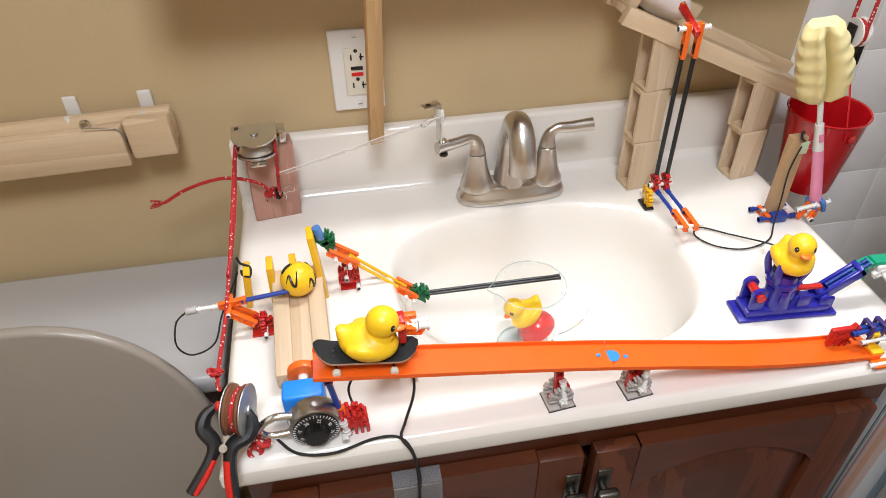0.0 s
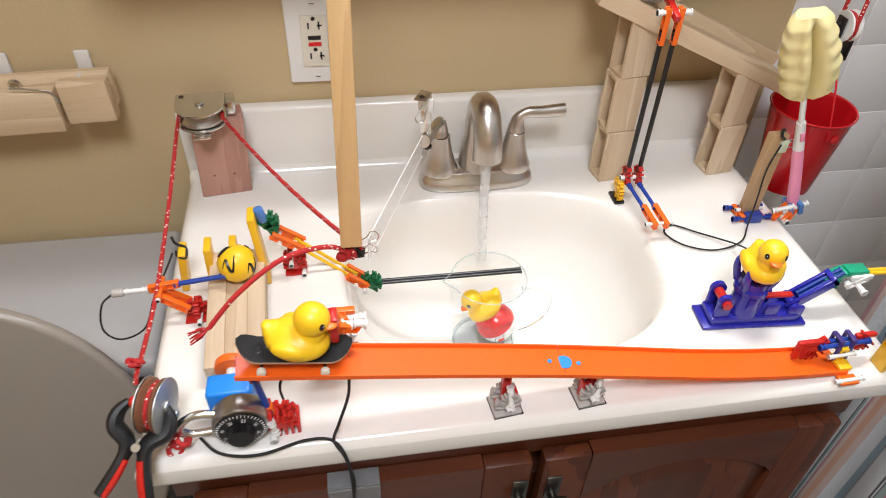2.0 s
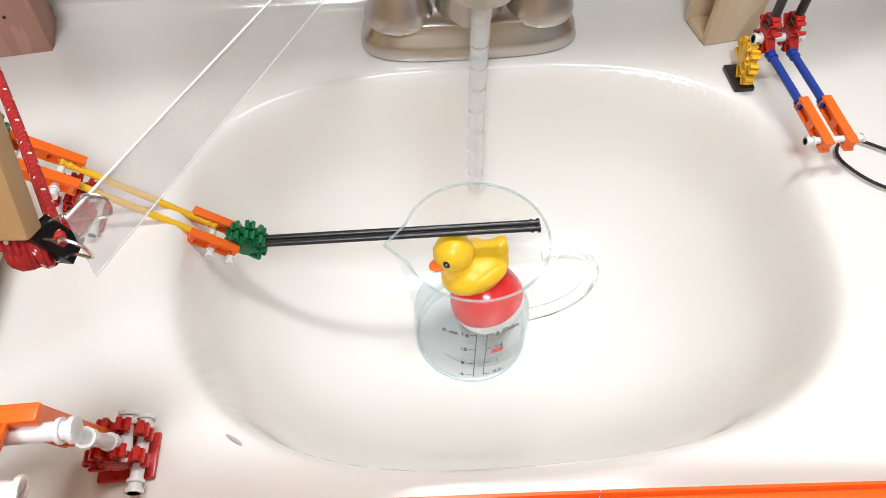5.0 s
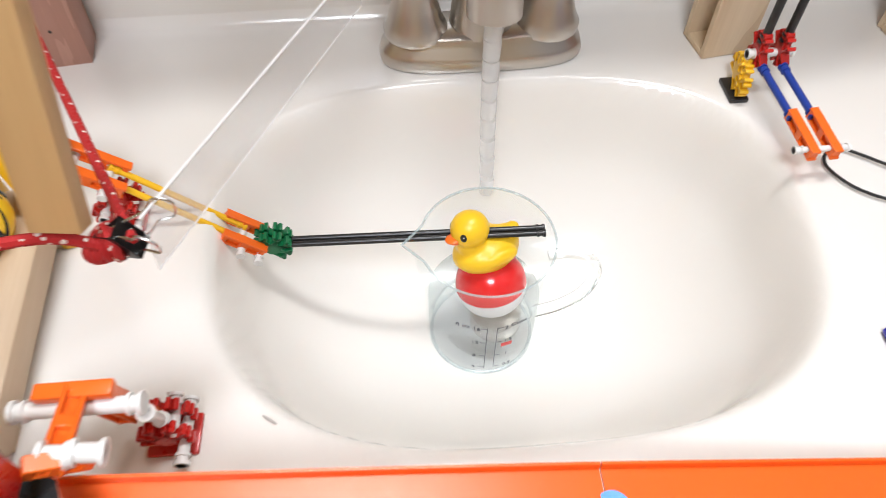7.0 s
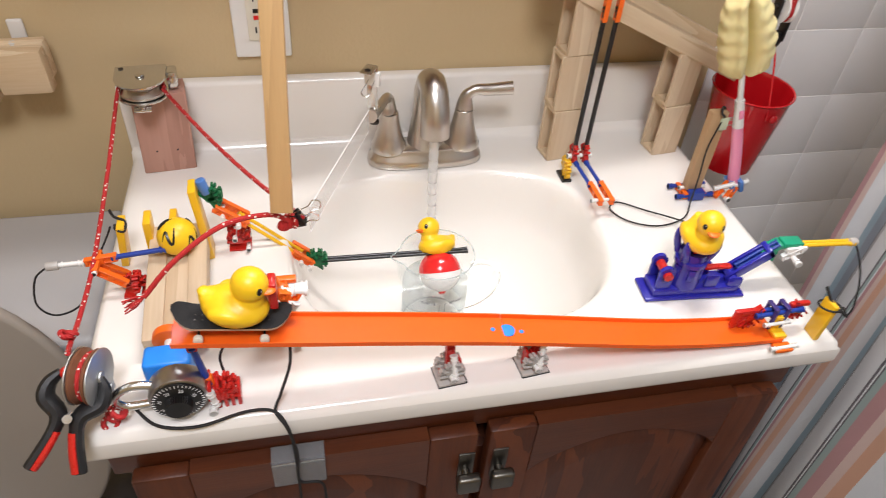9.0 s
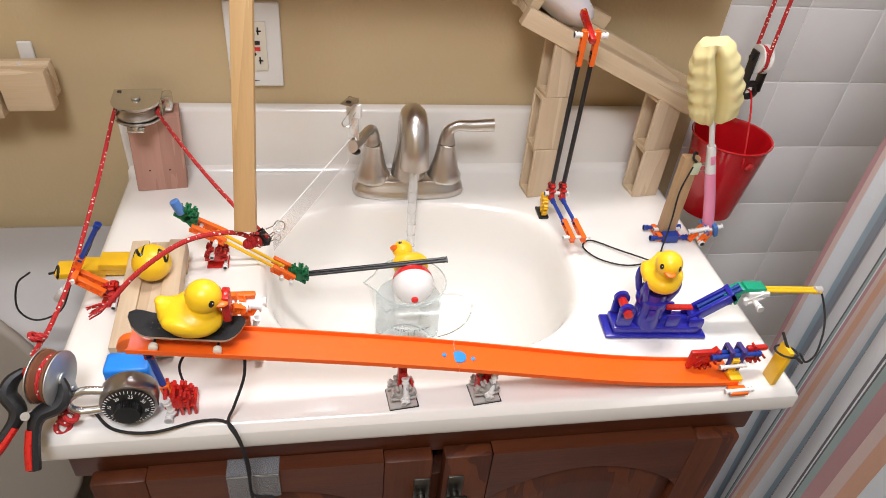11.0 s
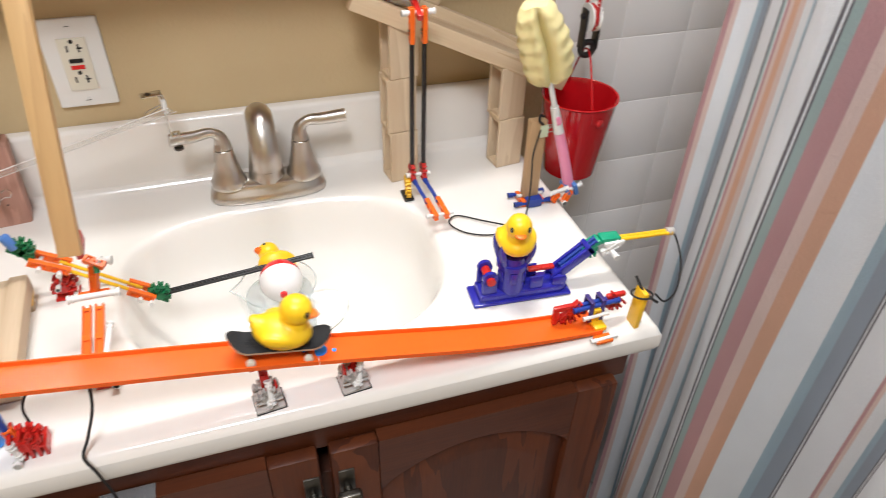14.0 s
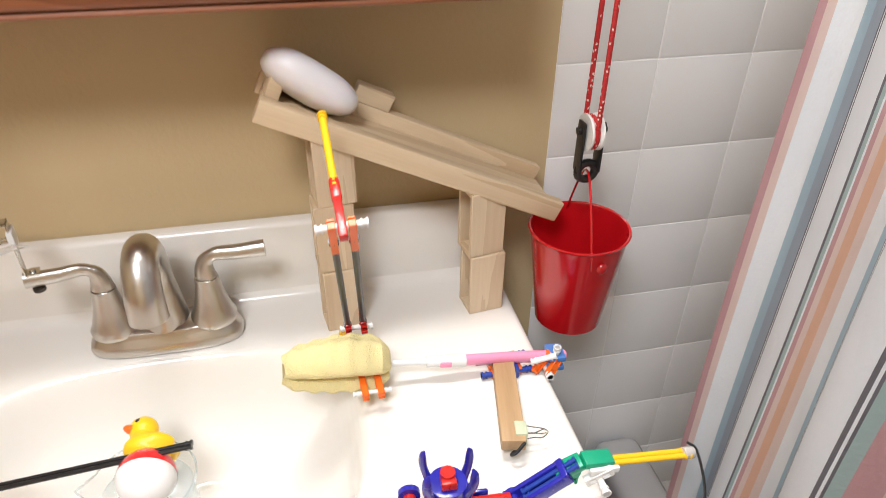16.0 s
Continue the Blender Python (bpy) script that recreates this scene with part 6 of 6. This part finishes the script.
# ---- shower curtain ----
def cloth(name, rgb):
    return plain(name, rgb, 0.85, vary=0.10, grain=40, bump=0.35)


CL = {"w": cloth("white_cotton", (0.87, 0.89, 0.92)), "g": cloth("light_grey_cotton", (0.85, 0.865, 0.89)), "t": cloth("dusty_teal_cotton", (0.45, 0.58, 0.66)), "s": cloth("slate_cotton", (0.40, 0.46, 0.54)), "d": cloth("charcoal_cotton", (0.20, 0.19, 0.21)), "e": cloth("sea_green_cotton", (0.44, 0.55, 0.54)), "r": cloth("rose_cotton", (0.62, 0.38, 0.39)), "p": cloth("peach_cotton", (0.80, 0.65, 0.60)), "o": cloth("apricot_cotton", (0.78, 0.50, 0.36))}
ORDER = ["w", "g", "t", "s", "d", "e", "r", "p", "o"]
BANDS = [("r", 7), ("p", 8), ("w", 34), ("t", 20), ("s", 34), ("d", 4), ("g", 3), ("d", 3), ("g", 40), ("d", 4), ("e", 6), ("w", 3), ("r", 7), ("p", 9), ("o", 14), ("p", 16), ("w", 34), ("t", 24), ("d", 3), ("w", 3), ("d", 2), ("g", 62), ("d", 5), ("w", 3), ("d", 3), ("e", 12), ("r", 22), ("p", 14), ("o", 20), ("w", 60), ("t", 26), ("s", 44), ("d", 4), ("w", 3), ("d", 4), ("g", 60)]
curtain = thing("shower_curtain", "striped cotton shower curtain in blue, rose and peach", "shower curtain")
t = bmesh.new()
edges, kinds = [0.0], []
for rep in range(3):
    for c, w in BANDS:
        k = max(1, int(w // 7))
        for i in range(k):
            edges.append(edges[-1] + w * 0.00064 / k)
            kinds.append(ORDER.index(c))
zs = np.linspace(0.08, 2.0, 40)


def curtain_point(u, z):
    hang = 1 - 0.25 * (z - 0.08) / 1.9
    y = -0.290 - 0.86 * u
    fold = 0.030 * math.sin(u * 21 + 0.6) + 0.014 * math.sin(u * 47 + z * 0.8) + 0.005 * math.sin(z * 5 + u * 30)
    return (0.494 + fold * hang + 0.05 * u, y, z)


cols = [[t.verts.new(curtain_point(u, z)) for z in zs] for u in edges]
for i in range(len(edges) - 1):
    for j in range(len(zs) - 1):
        t.faces.new((cols[i][j], cols[i + 1][j], cols[i + 1][j + 1], cols[i][j + 1])).material_index = kinds[i]
bmesh.ops.solidify(t, geom=t.faces[:], thickness=0.0012)
part("cloth", merge(bm_new(), t), [CL[k] for k in ORDER], curtain)
rail = thing("curtain_rail", "chrome shower curtain rail", "curtain rail")
part("tube", cyl(bm_new(), (0.53, -2.29, 2.03), (0.53, -0.005, 2.03), 0.0125, seg=20), CHROME, rail)
tub = thing("bathtub", "white enamel bathtub behind the curtain", "bathtub")
bm = box(bm_new(), 0.58, 0.66, -1.6, -0.008, 0.0, 0.42, 0.02, seg=3)
box(bm, 0.661, 1.60, -1.6, -0.008, 0.0, 0.10, 0.02)
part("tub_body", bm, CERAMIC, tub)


# ---- what moves ----
def aim(p, q, spin=0):
    """A pose at p whose z axis points to q."""
    return Matrix.Translation(p) @ (Vector(q) - Vector(p)).to_track_quat("Z", "Y").to_matrix().to_4x4() @ pose(0, 0, 0, 0, 0, spin)


def aim_x(p, q):
    return Matrix.Translation(p) @ (Vector(q) - Vector(p)).to_track_quat("X", "Z").to_matrix().to_4x4()


def motions():
    # faucet lever and its bracket: shut, open, shut
    turn = [(0, 20), (0.6, 20), (0.8, 40), (1.0, 60), (1.3, 62), (12.9, 62), (13.05, 40), (13.2, 12), (16, 12)]
    walk(lever_left, [(t, pose(-0.051, 0, 0.079, 0, 0, a)) for t, a in turn])
    walk(bracket, [(t, Matrix.Translation(LEVER_AT) @ pose(0, 0, 0, 0, 0, a)) for t, a in turn])
    # stick
    rest = lambda b, top: aim(b, top) @ pose(0, 0, 0, 0, 0, STICK_SPIN)
    hinge = (-0.166, -0.145, 1.478)
    s0, s1, s2, s3 = [rest(b, hinge) for b in ((-0.190, -0.080, 0.914), (-0.181, -0.358, 0.942), (-0.191, -0.361, 0.951), (-0.190, -0.364, 0.950))]
    walk(stick, [(0, s0), (0.6, s0), (1.0, s1), (4.0, s1), (6.4, s2), (7.2, s2), (8.2, s3), (12.0, s3), (13.0, s3), (16, s3)])
    # binder clip on the cord
    c0, c1 = (-0.327, -0.092, 0.858), (-0.173, -0.355, 0.936)
    clip_rest, clip_mid, clip_out = pose(*c0, 0, 12, -24) @ CLIP_TURN, pose(-0.255, -0.225, 0.895, 0, 5, -12) @ CLIP_TURN, pose(*c1) @ CLIP_TURN
    walk(cord_clip, [(0, clip_rest), (0.6, clip_rest), (0.8, clip_mid), (1.0, clip_out), (12.9, clip_out), (13.0, clip_mid), (13.15, clip_rest), (16, clip_rest)])
    # cord run between pulley and clip, in short rigid lengths
    for k, seg in enumerate(DIAG):
        f0, f1 = k / 12, (k + 1) / 12
        sag = lambda f: Vector((0, 0, -0.045 * f * (1 - f)))
        a, b = [PUL_R.lerp(Vector(c1), f) + sag(f) for f in (f0, f1)]
        out = aim(a, b)
        if k < 3:
            a0, b0 = [PUL_R.lerp(Vector(c0), f) for f in (k / 3, (k + 1) / 3)]
        else:
            a0, b0 = [PUL_L.lerp(Vector((-0.386, -0.29, T + 0.045)), f * 0.8) + Vector((0, 0, -0.014 * math.sin(math.pi * f))) for f in ((k - 3) / 9, (k - 2) / 9)]
        inn = aim(a0, b0)
        walk(seg, [(0, inn), (0.6, inn), (1.0, out), (12.9, out), (13.15, inn), (16, inn)])
    # tape strip between clip and bracket
    tip0, tip1 = (-0.125, FY - 0.025, 0.945), (-0.078, FY - 0.050, 0.905)
    t0, t1 = aim_x((-0.318, -0.092, 0.888), tip0) @ pose(0, 0, 0, 52, 0, 0), aim_x((-0.166, -0.358, 0.934), tip1)
    walk(tape, [(0, t0), (0.6, t0), (1.0, t1), (12.9, t1), (13.15, t0), (16, t0)])
    # tap water
    for k, s in enumerate(STREAM):
        inside, low = pose(0, FY - 0.054 + 0.002, T + 0.108), pose(0.0, -0.20, T - 0.20 - 0.02 * k)
        run = pose(0 - 0.0002 * k, FY - 0.0562 - 0.0004 * k * k * 1.0, T + 0.0695 - 0.0162 * k)
        walk(s, [(0, inside), (0.75 + 0.01 * k, inside), (0.9 + 0.015 * k, run), (13.0, run), (13.05 + 0.02 * k, run), (13.3 + 0.02 * k, low), (16, low)])
    level = [(0, 0.0045), (1.0, 0.0045), (3.5, 0.024), (7.0, 0.058), (9.0, 0.076), (9.5, 0.080), (11.8, 0.100), (13.1, 0.104), (16, 0.104)]
    walk(water, [(t, pose(MX, MY, MZ + h)) for t, h in level])
    # float: lies tilted on the bottom, then rises
    fl = [(0, 0.004, -0.238, 0.681, 30), (1.2, 0.004, -0.238, 0.681, 30), (3.5, 0.001, -0.240, 0.688, 24), (5.5, -0.004, -0.243, 0.704, 14), (7.0, -0.008, -0.243, 0.718, 8), (9.0, -0.008, -0.243, 0.741, 2), (9.5, -0.009, -0.243, 0.749, 0), (11.8, -0.009, -0.245, 0.775, -6), (13.1, -0.009, -0.245, 0.777, -6), (16, -0.009, -0.245, 0.777, -6)]
    lean = (-4, -4, -6, -8, -12, -38, -50, -90, -90, -90)
    walk(floater, [(t, pose(x, y, z, r, -a, 0)) for (t, x, y, z, a), r in zip(fl, lean)])
    # float lever
    lv = [(0, 0.5), (3.5, 0.3), (6.5, 1.2), (9.0, 1.6), (9.5, 1.3), (10.3, -3.0), (11.0, -5.3), (16, -5.4)]
    walk(arm, [(t, Matrix.Translation(LEV) @ pose(0, 0, 0, 0, a, 0)) for t, a in lv])
    # dominoes fall one after another inside the second gap
    for k, (d, x, lean) in enumerate(DOMINO):
        up = pose(x, -0.238, T, 0, lean, 3)
        down = pose(x, -0.238, T + (0.0035 + 0.006 * (3 - k) * 0.5), 0, -86 if k < 3 else -88, 3)
        s = 10.0 + 0.12 * k
        walk(d, [(0, up), (s, up), (s + 0.12, pose(x, -0.238, T + 0.002, 0, -40, 3)), (s + 0.25, down), (16, down)])
    # trip arm swings, ball rolls, plunger pushes the lock
    walk(trip, [(t, pose(-0.384, -0.286, T + 0.042, 0, a, 0)) for t, a in ((0, 0), (10.4, 0), (10.7, -58), (11.0, -55), (16, -55))])
    roll = [(0, -0.268), (10.5, -0.268), (10.9, -0.280), (11.4, -0.325), (11.9, -0.358), (12.35, -0.372), (12.7, -0.376), (16, -0.376)]
    walk(marble, [(t, pose(-0.305, y, T + 0.053 + (y + 0.262) * 0.068, -(y + 0.262) / 0.0205 * -57.3, 0, 20)) for t, y in roll])
    walk(plunger, [(t, pose(-0.303, y, T + 0.034)) for t, y in ((0, -0.426), (12.35, -0.426), (12.6, -0.438), (16, -0.438))])
    L0, L1 = pose(-0.294, -0.453, T + 0.0258, 90, 0, 4), pose(-0.302, -0.454, T + 0.0258, 88, 0, 6)
    walk(lock, [(0, L0), (9.7, L0), (11.8, L1), (12.5, L1), (12.6, pose(-0.299, -0.468, T + 0.024, 50, 0, 6)), (12.7, pose(-0.297, -0.505, T - 0.02, 20, 10, 20)), (12.85, pose(-0.29, -0.515, T - 0.15, -20, 25, 40)), (13.05, pose(-0.29, -0.515, T - 0.45, -40, 30, 60)), (13.3, pose(-0.31, -0.515, 0.06, -70, 30, 60)), (16, pose(-0.31, -0.515, 0.06, -70, 30, 60))])
    walk(lock_cord, [(0, pose(0, 0, 0)), (12.6, pose(0, 0, 0)), (12.7, pose(0.004, -0.03, -0.03)), (12.85, pose(0.01, -0.045, -0.16)), (13.05, pose(0.01, -0.05, -0.40)), (13.3, pose(0.01, -0.05, -0.57)), (16, pose(0.01, -0.05, -0.57))])
    # gate swings up and lets the board go
    walk(gate, [(t, pose(-0.205, -0.381, T + 0.026, a, 0, 0)) for t, a in ((0, 0), (13.0, 0), (13.15, -35), (13.3, -75), (13.6, -80), (16, -80))])
    ride = [(0, -0.239), (13.25, -0.239), (13.5, -0.196), (13.7, -0.138), (13.9, -0.068), (14.1, 0.016), (14.3, 0.118), (14.45, 0.212), (14.5, 0.227), (14.6, 0.229), (16, 0.229)]

    def on_track(x):
        a = math.degrees(math.atan2(track_z(x - 0.026) - track_z(x + 0.026), 0.052))
        return pose(x, TY, (track_z(x - 0.026) + track_z(x + 0.026)) / 2 + 0.0013, 0, a, 0)

    walk(board, [(t, on_track(x)) for t, x in ride])
    walk(rider, [(t, on_track(x) @ pose(0.002, 0.001, 0.0158, 0, 0, -14)) for t, x in ride])
    # end stop pushes the last domino over the edge
    walk(stop, [(t, pose(x, TY, T)) for t, x in ((0, 0.310), (14.3, 0.310), (14.45, 0.322), (16, 0.322))])
    d0 = pose(0.361, -0.458, T, 0, 3, 0)
    walk(tripdom, [(0, d0), (14.35, d0), (14.5, pose(0.392, -0.447, T - 0.002, 0, 55, 0)), (14.6, pose(0.430, -0.45, T - 0.01, 0, 95, 10)), (14.7, pose(0.452, -0.455, T - 0.14, 0, 150, 30)), (14.8, pose(0.451, -0.46, T - 0.24, 0, 190, 45)), (14.95, pose(0.448, -0.46, T - 0.33, 0, 200, 60)), (15.2, pose(0.44, -0.46, T - 0.36, 0, 180, 80)), (16, pose(0.44, -0.46, T - 0.36, 0, 180, 80))])
    A0 = Vector((CX + 0.046, CY + 0.001, T + 0.019))
    walk(larm, [(t, Matrix.Translation(A0) @ pose(0, 0, 0, 0, a, 0)) for t, a in ((0, 0), (14.6, 0), (14.75, 10), (14.9, 3), (16, 3))])
    fly = [(0, (0.246, CY, T + 0.068), (0, 0, -106)), (14.65, (0.246, CY, T + 0.068), (0, 0, -106)), (14.75, (0.249, -0.357, T + 0.13), (-10, 0, -100)), (14.8, (0.253, -0.350, T + 0.175), (-40, 0, -98)), (14.9, (0.272, -0.375, T + 0.29), (-100, 10, -60)), (15.0, (0.264, -0.475, T + 0.358), (-170, 20, -40)), (15.1, (0.262, -0.53, T + 0.26), (-240, 30, -20)), (15.2, (0.27, -0.60, T + 0.05), (-310, 40, 0)), (15.3, (0.28, -0.64, T - 0.25), (-370, 40, 20)), (15.45, (0.29, -0.68, 0.04), (-430, 40, 20)), (16, (0.29, -0.68, 0.04), (-430, 40, 20))]
    walk(flyer, [(t, pose(*p, *r)) for t, p, r in fly])
    # post tips over, brush falls, tall lever strikes
    P0 = (0.344, -0.200, T + 0.012)
    walk(post, [(t, pose(*P0, a, 0, s)) for t, a, s in ((0, 0, 0), (15.25, 0, 0), (15.35, 18, -3), (15.45, 62, -8), (15.55, 86, -12), (15.6, 84, -12), (16, 86, -12))])
    BP = (0.403, -0.206, T + 0.014)
    walk(brush, [(t, pose(*BP, 0, 0, z) @ pose(0, 0, 0, 0, a, 0)) for t, a, z in ((0, -17, 0), (15.35, -17, 0), (15.45, -23, 0), (15.55, -38, -1), (15.6, -60, -2), (15.7, -80, -3), (15.8, -78, -3), (15.9, -84, -3), (16, -85, -3))])
    TP = Vector((0.199, -0.140, T + 0.034))
    sway = [(0, 0), (15.6, 0), (15.7, 3), (15.8, 10), (15.9, 22), (16, 30)]
    walk(tall, [(t, Matrix.Translation(TP) @ pose(0, 0, 0, a, -0.12 * a, 0)) for t, a in sway])
    walk(striker, [(t, Matrix.Translation(TP) @ pose(0, 0, 0, a, -0.12 * a, 0) @ pose(0.0005, 0, 0.226, b, 0, 0)) for (t, a), b in zip(sway, (-72, -72, -75, -80, -90, -100))])
    # loose cord is dragged off the counter by the flying duck
    walk(pcord, [(0, pose(0, 0, 0)), (14.8, pose(0, 0, 0)), (14.95, pose(0.0, -0.03, 0.06)), (15.1, pose(0.0, -0.20, 0.10)), (15.25, pose(0.01, -0.32, -0.2)), (15.5, pose(0.02, -0.36, -0.78)), (16, pose(0.02, -0.36, -0.78))])


STICK_SPIN = 0
motions()
